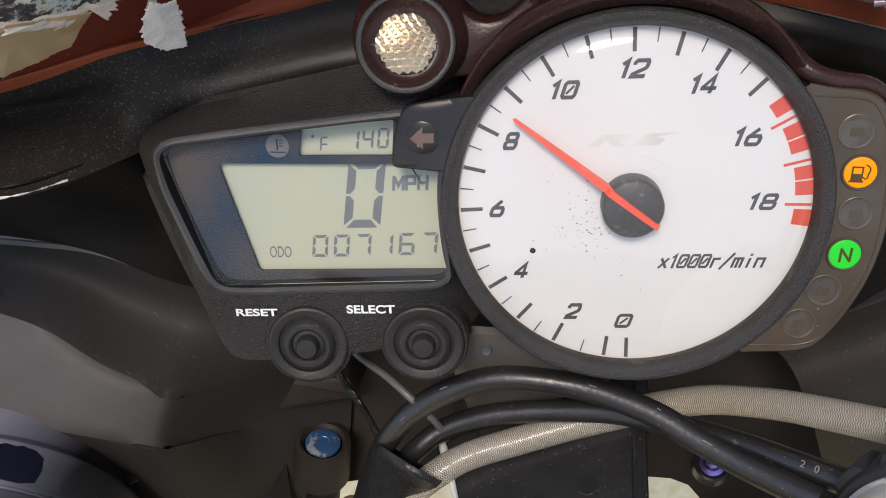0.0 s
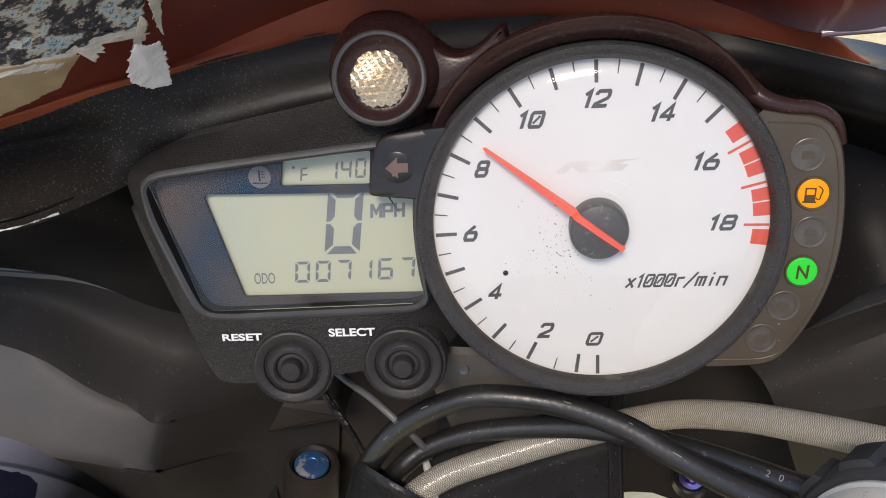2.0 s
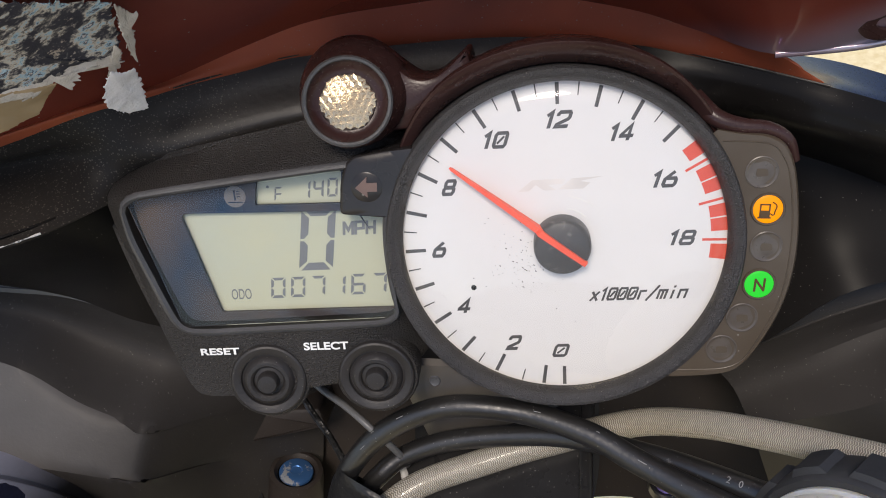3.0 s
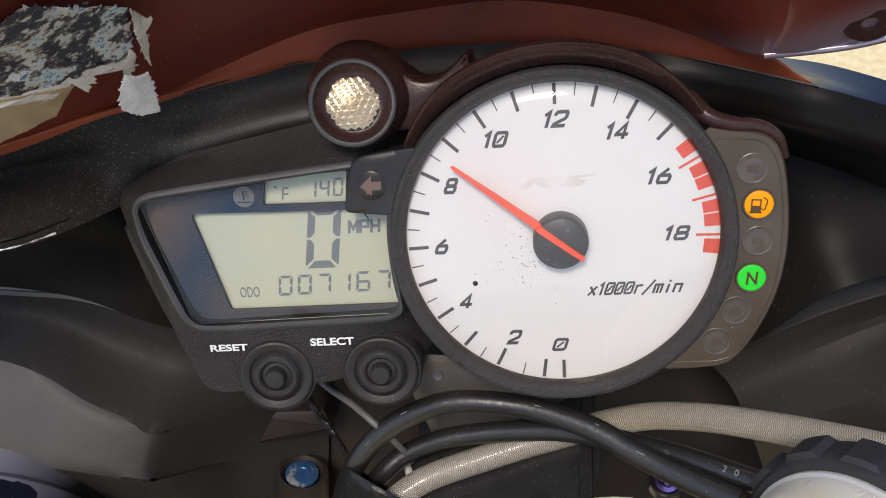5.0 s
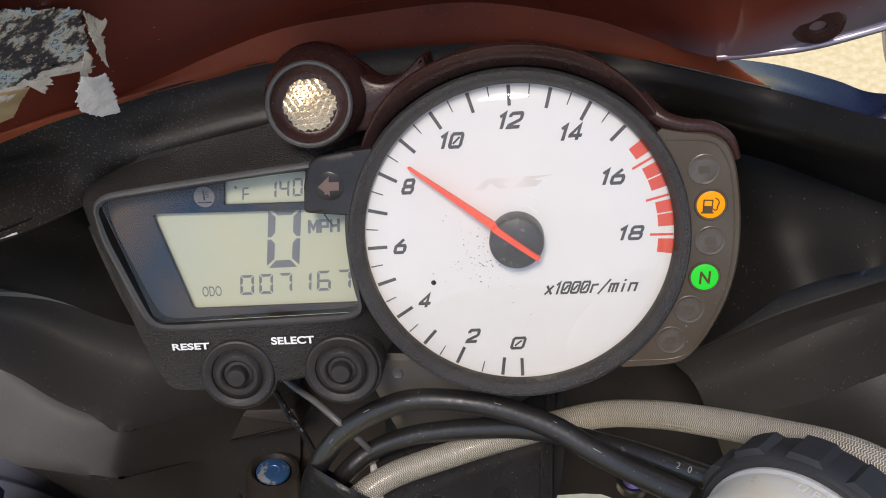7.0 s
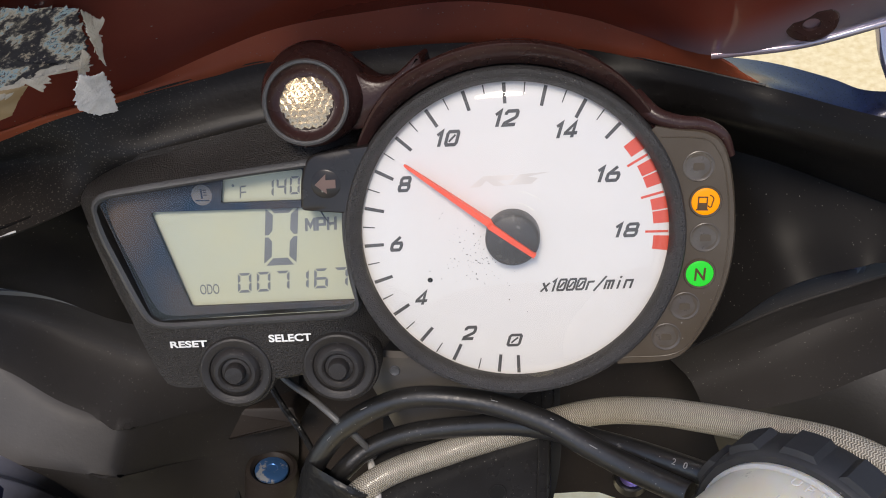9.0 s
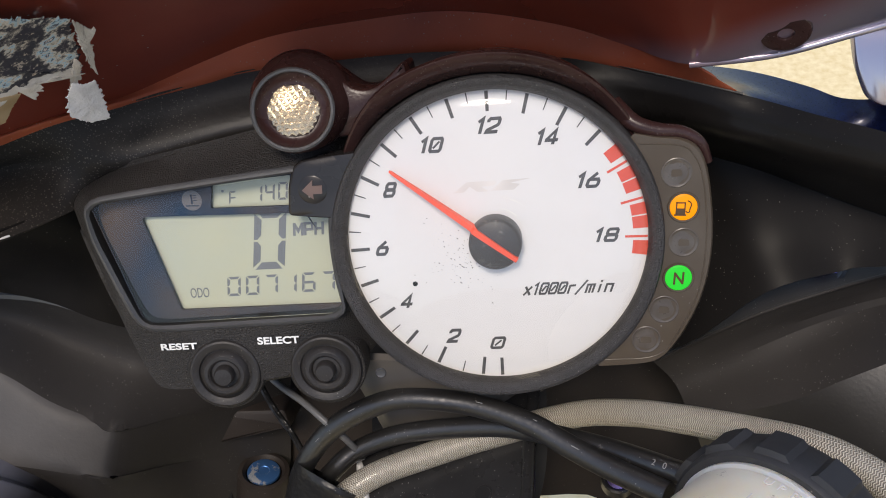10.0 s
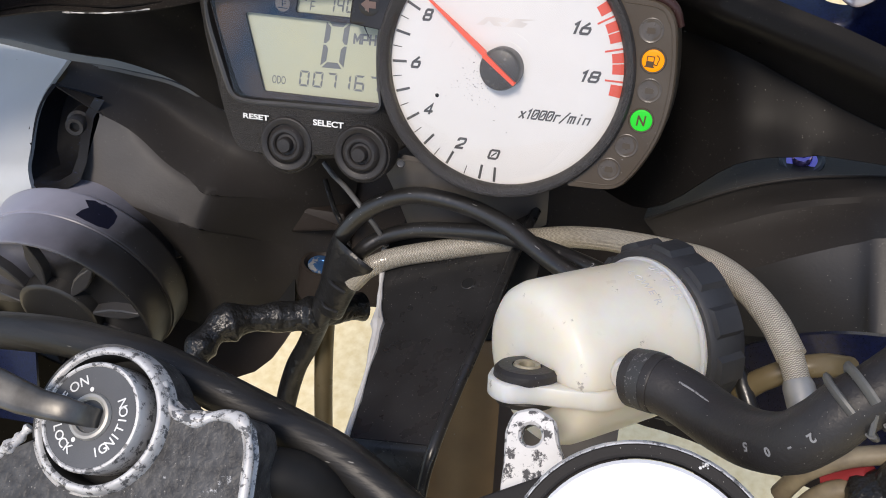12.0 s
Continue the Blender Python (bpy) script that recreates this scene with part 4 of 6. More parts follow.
    for i in range(41):
        a = 26 + (156 - 26) * i / 40
        k = min(1, (a - 26) / 46, (156 - a) / 40)
        k = k * k * (3 - 2 * k)
        cs = V(math.cos(radians(a)), 0, math.sin(radians(a)))
        rings.append([cs * r + V(0, y, 0) for r, y in ((55.6, 2), (55.8, -5.0 * k + 1), (56.6 + 2.2 * k, -9.5 * k + 1), (57.2 + 4.2 * k, -12.4 * k + 1), (57.6 + 4.8 * k, -12.8 * k + 1.2), (57.8 + 5.2 * k, -11.8 * k + 1.6), (57.8 + 5.0 * k, -8 * k + 2.4), (57.8 + 4.6 * k, 4), (57.5 + 4.0 * k, 20), (55, 44))])
    part("hood", ring_loft(rings, closed=False), HOOD, m, "glossy black hood")
    part("pod_hood", sweep([(40, 4, 42), (46, 0.5, 36.2), (53, -0.5, 33.6), (61, -0.5, 32.4), (66.8, 0, 28.6), (69.6, 2, 22)], lambda t: 3.2 - 1.8 * t, 14, 8), HOOD, m)

    # shift lamp on its pod
    c, ax = V(-61.6, -7.2, 48.7), V(0.165, -0.96, 0.215)
    a, u, v = frame_of(ax)
    round_at = lambda r, h, dx, dz: [c + a * h + V(dx, 0, dz) + (u * math.cos(k) + v * math.sin(k)) * r for k in (2 * math.pi * i / 64 for i in range(64))]
    lamp = part("shift_lamp", ring_loft([round_at(*q) for q in ((8.4, -3.0, 0, 0), (9.6, -2.9, 0, 0), (11.9, -0.7, 0, 0), (12.3, 0.1, 0, 0), (13.0, 0.3, 0, 0), (13.5, -0.3, 0, 0), (13.9, -1.6, 0.1, 0.2), (14.8, -4, 0.6, 1.0), (16.2, -8, 1.6, 2.8), (17.0, -14, 2.4, 4.2), (17.2, -24, 2.6, 4.8), (16.4, -36, 2.6, 5), (13, -48, 2.6, 5))]), HOOD, m, "round black shift-lamp pod", angle=50)
    part("lamp_rim", lathe([(12.0, 0.0), (12.2, 0.5), (12.9, 0.75), (13.5, 0.2), (13.5, -0.6)], c, ax, 64), RIM, lamp)
    bm = bmesh.new()
    step, R = 2.35, 8.6
    base = c - a * 2.8
    tri = lambda i, j: u * (i * step + j * step / 2) + v * (j * step * 0.866)
    for i in range(-9, 10):
        for j in range(-9, 10):
            for flip in (0, 1):
                t = [tri(i + flip, j), tri(i + 1, j + flip), tri(i, j + 1)] if not flip else [tri(i + 1, j), tri(i + 1, j + 1), tri(i, j + 1)]
                mid = sum(t, Vector()) / 3
                if mid.length > R - 0.3:
                    continue
                t = [p if p.length < R else p.normalized() * R for p in t]
                tip = bm.verts.new(base + mid + a * 1.15 + a * 1.2 * (1 - (mid.length / R) ** 2))
                corner = [bm.verts.new(base + p + a * 1.2 * (1 - (p.length / R) ** 2)) for p in t]
                for n in range(3):
                    bm.faces.new((corner[n], corner[(n + 1) % 3], tip))
    part("faceted_lens", bm, FACET, lamp, "clear faceted lens", angle=5)
    part("web", prism(rounded([(-54, 62), (-47, 55.8), (-43.5, 53), (-39.5, 52.2), (-35.5, 53.2), (-31, 56.6), (-26, 61), (-24, 50), (-40, 38), (-60, 36), (-66, 46)], 2.5), 3, 24, 1.6), HOOD, m, "glossy black web between lamp pod and hood")
    return m


meter()


# ---- fairing ----
PEEL = V(0.54, -0.43, -0.72).normalized()


def jag(outline, amount, seed, step=0.5):
    """The outline with a torn, hairy edge in the plane of the screen."""
    rng = random.Random(seed)
    out = []
    pts = [V(p) for p in outline]
    mid = sum(pts, Vector()) / len(pts)
    for a, b in zip(pts, pts[1:] + pts[:1]):
        n = max(2, int((b - a).length / step))
        for i in range(n):
            p = a.lerp(b, i / n)
            away = (p - mid).normalized()
            side = PEEL.cross(away)
            hair = amount * (rng.uniform(1.2, 2.6) if rng.random() < 0.16 else rng.gauss(0, 0.45)) + amount * 1.2 * noise.noise(p * 0.5)
            out.append(p + away * hair + side * rng.gauss(0, amount * 0.25))
    return out


def flake(outline, amount, seed, lift, thick=0.35):
    """A thin torn piece over the jagged outline, lifted off the surface below and slightly crumpled."""
    top = [p + PEEL * lift for p in jag(outline, amount, seed)]
    mid = sum(top, Vector()) / len(top)
    bm = bmesh.new()
    rings = []
    for k, out in ((1.0, thick), (1.0, 0.0), (0.93, -0.12), (0.8, -0.15), (0.6, -0.15), (0.4, -0.15), (0.2, -0.15)):
        rings.append([bm.verts.new(mid.lerp(p, k) - PEEL * (out - 0.5 * noise.noise(mid.lerp(p, k) * 0.25))) for p in top])
    for p, q in zip(rings, rings[1:]):
        for i in range(len(p)):
            bm.faces.new((p[i], p[i - 1], q[i - 1], q[i]))
    bm.faces.new(rings[-1])
    bm.faces.new(rings[0][::-1])
    return bm


def fairing():
    f = thing("front_fairing", (0, 60, -60), "black inner cowl, blue flanks and maroon windscreen round the dash", "fairing")
    ridge = [(-340, -40, 12), (-225, -10, 35), (-182, 5, 41), (-152, 12, 48), (-128, 25, 52), (-86, 38, 59), (-25, 42, 61), (22, 40, 56), (55, 32, 48), (84, 20, 40), (110, 20, 31), (134, 20, 23), (180, 20, 5)]
    low = [(-340, -48, -16), (-225, -20, 8), (-176, -17, 11), (-152, 12, 16), (-135, 42, 24), (-94, 62, 26), (-29, 66, 26), (22, 66, 22), (58, 60, 18), (93, 56, 8), (121, 54, -4), (145, 52, -14), (190, 50, -30)]
    def drop(p, side, centre):
        """The cowl's offset below its ridge: nearly upright beside the meter, hollow further left."""
        k = min(1, max(0, (p[0] + 190) / 75))
        k = k * k * (3 - 2 * k)
        return tuple(a + b + (c - b) * k for a, b, c in zip(p, side, centre))

    crown = [drop(p, (0, 5, -6), (0, -3.4 if p[0] < 30 else -1.0, -8)) for p in ridge]
    belly = [drop(p, (0, 13, -12), (0, -8.0 if p[0] < 30 else 4, -23 if p[0] < 30 else -17)) for p in ridge]
    part("inner_cowl", sheet([row[:8] for row in (ridge, crown, belly, low)], 6, 0.8), COWL, f, "satin black inner cowl")
    part("right_cowl", sheet([row[7:] for row in (ridge, crown, belly, low)], 6, 0.8), SHADECOWL, f, "smooth black right cowl with painted shade")
    part("cowl_edge", sweep([V(p) + V(0, -0.3, 0.2) for p in ridge[4:10]], 0.5, 8, 6), COWL, f)
    wall = [[(-340, -47, -16), (-270, -30, -2), (-225, -19, 8), (-200, -17.5, 9.2), (-176, -16, 10.5), (-152, 13, 15.5), (-135, 43, 23), (-94, 63, 25), (-29, 67, 25), (22, 67, 21), (58, 61, 17), (93, 57, 7), (121, 55, -5), (145, 53, -15), (190, 51, -31)],
            [(-350, 0, -20), (-285, 10, -10), (-250, 14, -8), (-222, 20, -9), (-190, 28, -12), (-160, 38, -18), (-130, 70, -20), (-94, 92, -20), (-29, 96, -20), (22, 94, -22), (58, 76, -24), (93, 54, -18), (125, 51, -20), (150, 50, -25), (200, 58, -34)],
            [(-360, 40, -12), (-294.4, 40, -16), (-260.4, 40, -19.7), (-227.2, 40, -21), (-192.4, 41, -28.2), (-164, 44, -42), (-138, 68, -58), (-105, 108, -66), (-29, 112, -70), (22, 112, -74), (62, 60, -70), (98.6, 42, -39), (126, 45, -33), (143, 46, -32), (230, 60, -40)]]
    wall[0] = [(x, y + 1.5, z + 3) for x, y, z in wall[0]]
    part("cowl_wall", sheet(wall, 5, 0.8), GLOSSY, f)
    back = [[(-270, 114, -40), (-190, 114, -50), (-150, 114, -60), (-110, 114, -60), (-60, 116, -60), (0, 116, -60), (40, 114, -60), (70, 114, -60), (110, 114, -60), (220, 114, -60)],
            [(-270, 114, -150), (-190, 114, -150), (-150, 114, -130), (-110, 114, -120), (-60, 116, -120), (0, 116, -120), (40, 114, -120), (70, 114, -130), (110, 114, -140), (220, 114, -140)],
            [(-270, 114, -270), (-190, 114, -240), (-152, 114, -190), (-122, 114, -178), (-60, 116, -172), (0, 116, -174), (40, 114, -176), (62, 114, -216), (100, 114, -224), (220, 114, -250)]]
    part("nose_wall", sheet(back, 4, 3.0), NOSE, f)
    part("brace", sweep([(-30, 115, -110), (-30, 80, -106), (-30, 50, -104)], 8, 12), DARK, f)

    # left panel: an upper slope hollowed so it stays dark, a flat facet below its crease, and the turned-under foot
    brow = [(-276, 60, -28), (-250, 60, -29), (-228, 60, -31), (-205, 58, -33), (-186, 56, -38), (-168, 56, -47), (-140, 70, -58), (-108, 106, -70)]
    hollow = [(-274, 58, -35), (-247, 60, -40), (-224, 65, -46), (-204, 69, -56), (-184, 69, -64), (-168, 68, -70), (-146, 77, -80), (-112, 108, -91)]
    crease = [(-273, 47, -41), (-242.3, 44.5, -53.3), (-221.2, 43.5, -61), (-200.8, 43, -77.2), (-183.2, 42.5, -85.6), (-171.5, 42.5, -90.6), (-150, 72, -98), (-115, 108, -110)]
    foot = [(-250.5, 30, -94.3), (-225.1, 31.5, -99.2), (-206.4, 32.5, -102.5), (-188.3, 33.5, -106.4), (-175.8, 35.5, -109.6), (-158, 84, -130), (-120, 110, -145)]
    under = [(-252, 40, -122), (-232, 42, -122), (-220, 46, -127), (-202, 48, -134), (-181, 54, -146), (-160, 95, -165), (-130, 112, -178)]
    deep = [(-250, 60, -180), (-240, 64, -180), (-225, 66, -182), (-208, 70, -186), (-186, 76, -190), (-168, 105, -196), (-140, 113, -200)]
    halves = lambda p, q: [tuple((a + b) / 2 for a, b in zip(i, j)) for i, j in zip(p, q)]
    # The facet's faces take the lighter copy, which paints their sheen.
    lpan = part("left_panel", skin([brow, hollow, crease], [crease[1:6], halves(crease[1:6], foot[:5]), foot[:5]], [crease[5:], halves(crease[5:], foot[4:]), foot[4:]], [foot, under, deep], looks=(0, 1, 0, 0)), DULLPANEL, f, "black moulded left inner panel with a painted facet sheen", angle=80, face_mats=(FACETSHEEN,))
    part("brow_strip", sheet([[(-340, 60, -22), *brow[:6]], [V(p) + V(-4, 14, 1.6) for p in [(-340, 60, -22), *brow[:6]]]], 5, 2.0), BROWSHEEN, lpan, "grey brow strip with painted sheen")
    part("plug", lathe([(0, 0.5), (6.6, 0.6), (7.2, 0.2), (7.6, -0.8)], (-199.5, 46.5, -126), (0.35, -0.85, 0.25), 28), PANEL, lpan)
    # pocket with its bolt, and the grey flank beyond it
    rim = [(-240, 45, -46), (-247, 44, -56), (-245, 37, -66), (-243, 30, -78), (-243.5, 24, -87), (-249, 20, -91), (-257, 17, -92), (-266, 15, -91), (-273, 21, -82), (-277, 28, -72), (-280, 37, -60), (-280, 43, -51), (-273, 47, -41), (-257, 46, -43)]
    core = sum((V(p) for p in rim), Vector()) / len(rim)
    part("pocket", ring_loft([[core.lerp(V(p), k) + V(-6, d, 2) * (d > 0) for p in rim] for k, d in ((1.02, 0), (0.97, 1.5), (0.93, 14), (0.86, 24), (0.5, 27), (0.05, 27))]), POCKET, lpan, "dark pocket with blue specks")
    # Dark sheet added to keep bright ground out of the gaps.
    part("left_liner", sheet([[(-380, 92, -10), (-250, 92, -16), (-150, 92, -30)], [(-380, 92, -100), (-250, 92, -100), (-150, 98, -100)], [(-380, 92, -190), (-250, 92, -190), (-150, 98, -190)]], 4, 2.0), DARK, f)
    part("left_flank", sheet([[(-460, 60, -16), (-340, 56, -20), (-266, 50, -26)], [(-460, 30, -50), (-340, 42, -54), (-282, 43, -50)], [(-460, 10, -80), (-340, 22, -80), (-278, 28, -72)], [(-460, 0, -104), (-340, 10, -100), (-267, 13, -92)], [(-460, 4, -180), (-340, 20, -170), (-262, 30, -150)]], 6, 3.0), FLANK, f, "satin left flank with painted pale sky reflection")
    b = part("left_bolt", lathe([(0, 8), (2.6, 8.2), (2.8, 11), (4.8, 11.2), (5.6, 10), (5.8, 4), (7.2, 3), (7.4, -8)], (-258, 47, -59.5), (0.3, -0.85, -0.1), 24), RUBBER, f, "black socket-head bolt")
    part("socket", lathe([(0, 8.3), (2.5, 8.5)], (-258, 47, -59.5), (0.3, -0.85, -0.1), 6), DARK, b)

    rp = [[(60, 74, -80), (98, 62, -57), (125, 60, -47), (150, 70, -45), (170, 78, -45), (240, 92, -46)],
          [(70, 74, -92), (104, 70, -74), (128, 70, -64), (153, 72, -58), (172, 74, -56), (240, 84, -56)],
          [(75, 62, -104), (112, 53, -91), (132, 49, -80), (155, 46, -69), (172, 44, -64), (240, 40, -64)]]
    rfoot = [(85, 68, -135), (120, 47, -122), (142, 34, -114), (160, 25, -106), (173, 19, -102), (240, 14, -104)]
    rpan = part("right_panel", sheet(rp, 5, 1.0), DULLPANEL, f, "black moulded right inner panel", angle=24)
    part("facet", sheet([rp[2], halves(rp[2], rfoot), rfoot], 5, 1.0), PANEL, rpan)
    part("panel_rim", sweep([(62, 72, -79), (98, 61, -56.5), (125, 59, -46.5), (150, 69, -44.5), (170, 77, -44.5), (240, 91, -45.5)], 0.8, 10), DULLPANEL, rpan)
    part("right_blue_flank", sheet([[(110, 20, -118), (135, -8, -94), (165, -20, -84), (230, -30, -80)], [(115, 24, -140), (140, -4, -118), (168, -18, -110), (230, -30, -108)], [(120, 30, -180), (145, 4, -160), (172, -10, -150), (230, -20, -150)]], 6, 2.5), BLUE, f, "dark blue metallic flank")
    part("left_blue_flank", sheet([[(-420, -40, -130), (-330, -30, -140), (-255, -10, -165)], [(-420, -50, -200), (-330, -40, -210), (-250, -20, -220)]], 6, 2.5), BLUE, f, "dark blue metallic flank")
    back_edge = [(62, 94, -72), (98, 86, -46), (125, 84, -38), (150, 90, -37), (170, 95, -38), (240, 108, -40)]
    part("upper_ledge", sheet([back_edge, halves(back_edge, [V(p) + V(0, 0.6, 0.4) for p in rp[0]]), [V(p) + V(0, 0.6, 0.4) for p in rp[0]]], 6, 1.0), DULLPANEL, rpan, "black ledge above the right panel", angle=50)
    for c, ax, r in (((128.6, 74, -40.6), (-0.1, -0.55, 0.83), 4.6), ((45.5, 90, -148), (0, -0.6, 0.8), 3.6)):
        bolt = part("violet_bolt", lathe([(0, 1.2), (r * 0.45, 1.2), (r * 0.5, 3.4), (r * 0.85, 3.2), (r, 1.8), (r, 0), (r * 1.5, -0.3), (r * 1.5, -2)], c, ax, 28), VIOLET, f, "violet anodised button bolt")
        part("bolt_well", lathe([(r * 1.5, -0.4), (r * 1.9, 0.6), (r * 2.2, 0), (r * 2.3, -6)], c, ax, 28), PANEL, bolt)

    # Wall added at the right to keep sky light off the cowl.
    part("right_shade_wall", sheet([[(205, 20, 40), (250, -40, 24), (268, -110, 4)], [(215, 70, -50), (262, -30, -60), (282, -110, -70)], [(215, 60, -170), (262, -30, -180), (282, -110, -190)]], 5, 3.0), GLOSSY, f)
    # sides added outside the view, that block the ground's bounced light below the dash
    for x, turn in ((-30, -1), (-30, 1)):
        rows = [[V(x + turn * w, y, z) for y, w in ((112, 240), (20, 262), (-90, 270), (-190, 262))] for z in (-186,)]
        rows += [[V(x + turn * (w - k), y, z) for y, w in ((112, 240), (20, 262), (-90, 270), (-190, 262))] for z, k in ((-300, 20), (-420, 90), (-470, 170))]
        part("lower_blocker", sheet(rows, 4, 3.0), GLOSSY, f)
    # Unseen dark shell added behind the camera to block the ground's bounce.
    arch = ((-1.0, -0.28), (-0.92, -0.10), (-0.6, -0.02), (0, 0), (0.6, -0.02), (0.92, -0.10), (1.0, -0.28))
    back_rows = [[BIKE.inverted() @ V(-0.01 + w * k, y, z + d) / MM for k, d in arch] for y, z, w in ((-0.26, 0.93, 0.13), (-0.29, 1.0, 0.15), (-0.40, 1.05, 0.16), (-0.60, 1.03, 0.15), (-0.85, 0.96, 0.14), (-1.2, 0.98, 0.15))]
    part("bounce_blocker", sheet(back_rows, 4, 3.0), GLOSSY, f)
    part("scuffed_edge", sweep([V(p) + V(0, -0.8, 0.2) for p in ((-205, -19.5, 9.2), (-190, -18.6, 9.8), (-176, -17, 11), (-166, -8, 12.5))], lambda t: 0.12 + 0.4 * abs(math.sin(t * 21) * math.sin(t * 7 + 1)), 6, 10), BARE, f, "scuffed pale fold edge")
    # screen, its border, the torn sticker
    arc = [(-213.6, -4.5, 36.4), (-182.3, 4.5, 42.5), (-155.6, 11.5, 49.3), (-132.0, 24.5, 53.9), (-102.7, 32.5, 63.7), (-80.2, 37.5, 69.9), (-52.2, 40.5, 72.6), (-13.5, 41.5, 73.8), (23.5, 39.5, 66.6), (45.9, 34.5, 58.5), (66, 19, 51.5), (80, 22, 43)]
    rid = [(-210, -5, 36.5), (-182, 4, 41.5), (-152, 11, 48.5), (-128, 24, 52.5), (-104, 32, 57), (-86, 37, 59.5), (-50, 40, 61.3), (-13, 41, 61), (22, 39, 56.5), (45, 34, 51.5), (66, 27, 46), (82, 20.5, 41)]
    part("screen_border", sheet([arc, rid, [(x, y + 5, z - 5) for x, y, z in rid]], 6, 0.8), FLANGE, f, "maroon-brown screen border")
    top = [(-200, -70, 62), (-172, -68, 74), (-150, -66, 82), (-122, -62, 92), (-100, -62, 97), (-76, -60, 101), (-45, -58, 102), (-10, -55, 101), (25, -52, 97), (50, -50, 94), (85, -50, 92), (120, -48, 92), (160, -46, 92)]
    edge = arc[:10] + [(66, 17, 51.5), (92, 14, 53), (116, 12, 58), (150, 10, 66)]
    top = [(-330, -110, 0), (-260, -95, 30)] + top
    edge = [(-330, -44, 10), (-262, -24, 26)] + edge
    topr = top[:11] + [(45, -50, 94), (66, -50, 93), (92, -50, 92), (116, -48, 92), (150, -46, 93)]
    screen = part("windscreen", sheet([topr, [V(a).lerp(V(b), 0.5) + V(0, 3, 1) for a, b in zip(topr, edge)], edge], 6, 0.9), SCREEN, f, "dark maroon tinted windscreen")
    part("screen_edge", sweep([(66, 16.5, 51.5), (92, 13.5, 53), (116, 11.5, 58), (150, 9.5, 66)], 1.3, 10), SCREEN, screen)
    part("mount_hole", lathe([(2.4, -0.4), (2.6, 0.4), (5.6, 0.7), (7.4, 0.2), (7.8, -0.8)], (93, 4, 60), (-0.1, -0.75, -0.7), 28), HOOD, screen, "rimmed mounting hole")
    tab = rounded([(120, 62), (165, 66), (165, 40), (150, 40), (143, 38.5), (139, 34), (133, 31), (127, 34.5), (122.5, 46)], [2, 1, 1, 1, 4, 3, 3, 4, 4])
    part("screen_tab", prism(tab, 27, 31, 1.0), SCREEN, screen, "maroon tinted screen tab")
    part("tab_rim", sweep([(119, 27, 63), (130, 26, 61), (145, 25, 60), (165, 25, 60)], 2.6, 12, 6), HOOD, screen)
    be = [[(68, 50, 49), (93, 51, 44), (114, 52, 37), (126, 50, 32), (136, 40, 33), (141, 22, 42), (150, 16, 45), (200, 14, 45)],
          [(74, 36, 44), (92, 42, 40), (113, 45, 32), (126, 44, 26), (138, 38, 26), (146, 22, 34), (156, 16, 36), (200, 14, 36)],
          [(84, 27, 39.5), (90, 34, 37), (111, 40, 28), (126, 42, 22), (140, 40, 17), (152, 32, 20), (164, 28, 22), (200, 26, 24)],
          [(110, 40, 22), (118, 42, 20), (126, 42, 17), (136, 42, 13), (150, 40, 8), (165, 38, 4), (180, 36, 2), (200, 34, 2)]]
    part("blue_flank", sheet(be, 5, 2.0), BLUE, f, "dark blue metallic upper flank")
    paint = lambda name, pts, am, seed, lift, mat, lab: part(name, flake(pts, am, seed, lift), mat, st, lab, angle=60)
    st = part("sticker", flake([(-130, -61, 85), (-115, -37, 83), (-119, -27, 74), (-123, -22, 67), (-127, -26, 67), (-128, -30, 68), (-131, -31, 67), (-135, -29, 62), (-135, -34, 66), (-141, -36, 62), (-150, -46, 62), (-165, -62, 66)], 0.6, 3, 1.0), STICKER, f, "torn printed sticker, peeling", angle=60)
    paint("hanging_scrap", [(-114, -37, 83), (-112, -29, 80), (-115, -27, 77), (-120, -17, 67), (-119, -23, 71), (-117, -29, 76)], 0.5, 4, 2.2, BUFF, "hanging buff paper scrap")
    paint("white_scrap", [(-126, -22, 65), (-125, -18, 64), (-122, -15, 65), (-125, -6, 57), (-127, 0, 51), (-132, -5, 51), (-134, -13, 54), (-130, -19, 61)], 0.32, 5, 2.5, PAPER, "torn white paper scrap")
    paint("paper_neck", [(-121, -27, 72), (-120, -25, 71), (-124, -20, 66), (-126, -20, 64), (-128, -20, 63), (-125, -23, 67)], 0.4, 6, 2.0, BUFF, "")
    paint("torn_edge", [(-123, -24, 69), (-123, -21.5, 66.5), (-128, -28, 66.5), (-131, -30, 65.5), (-135, -28, 61), (-136, -33, 64.5), (-142, -35, 60.5), (-152, -46, 60), (-152, -48, 63), (-140, -38, 66.5), (-131, -33, 70)], 0.7, 7, 1.5, BUFF, "frayed paper edge")
    part("tan_strip", flake([(-150, -47, 61.5), (-136, -33, 62.5), (-146, -29, 54), (-160, -38, 48), (-172, -55, 55)], 0.12, 8, 0.6), TAN, f, "tan backing strip")


fairing()


# ---- under the meter ----
stay = thing("meter_stay", (-40, 50, -90), "satin black stay under the meter", "bracket")
part("web", sheet([[(-66, 16, -46), (-54, 14, -48), (-36, 15, -50), (-10, 24, -56), (16, 44, -60)], [(-60, 27, -64), (-52, 25, -66), (-34, 27, -69), (-8, 36, -76), (14, 56, -80)], [(-56, 50, -98), (-48, 47, -100), (-32, 48, -102), (-6, 58, -104), (10, 76, -104)]], 6, 3.0), SATIN, stay)

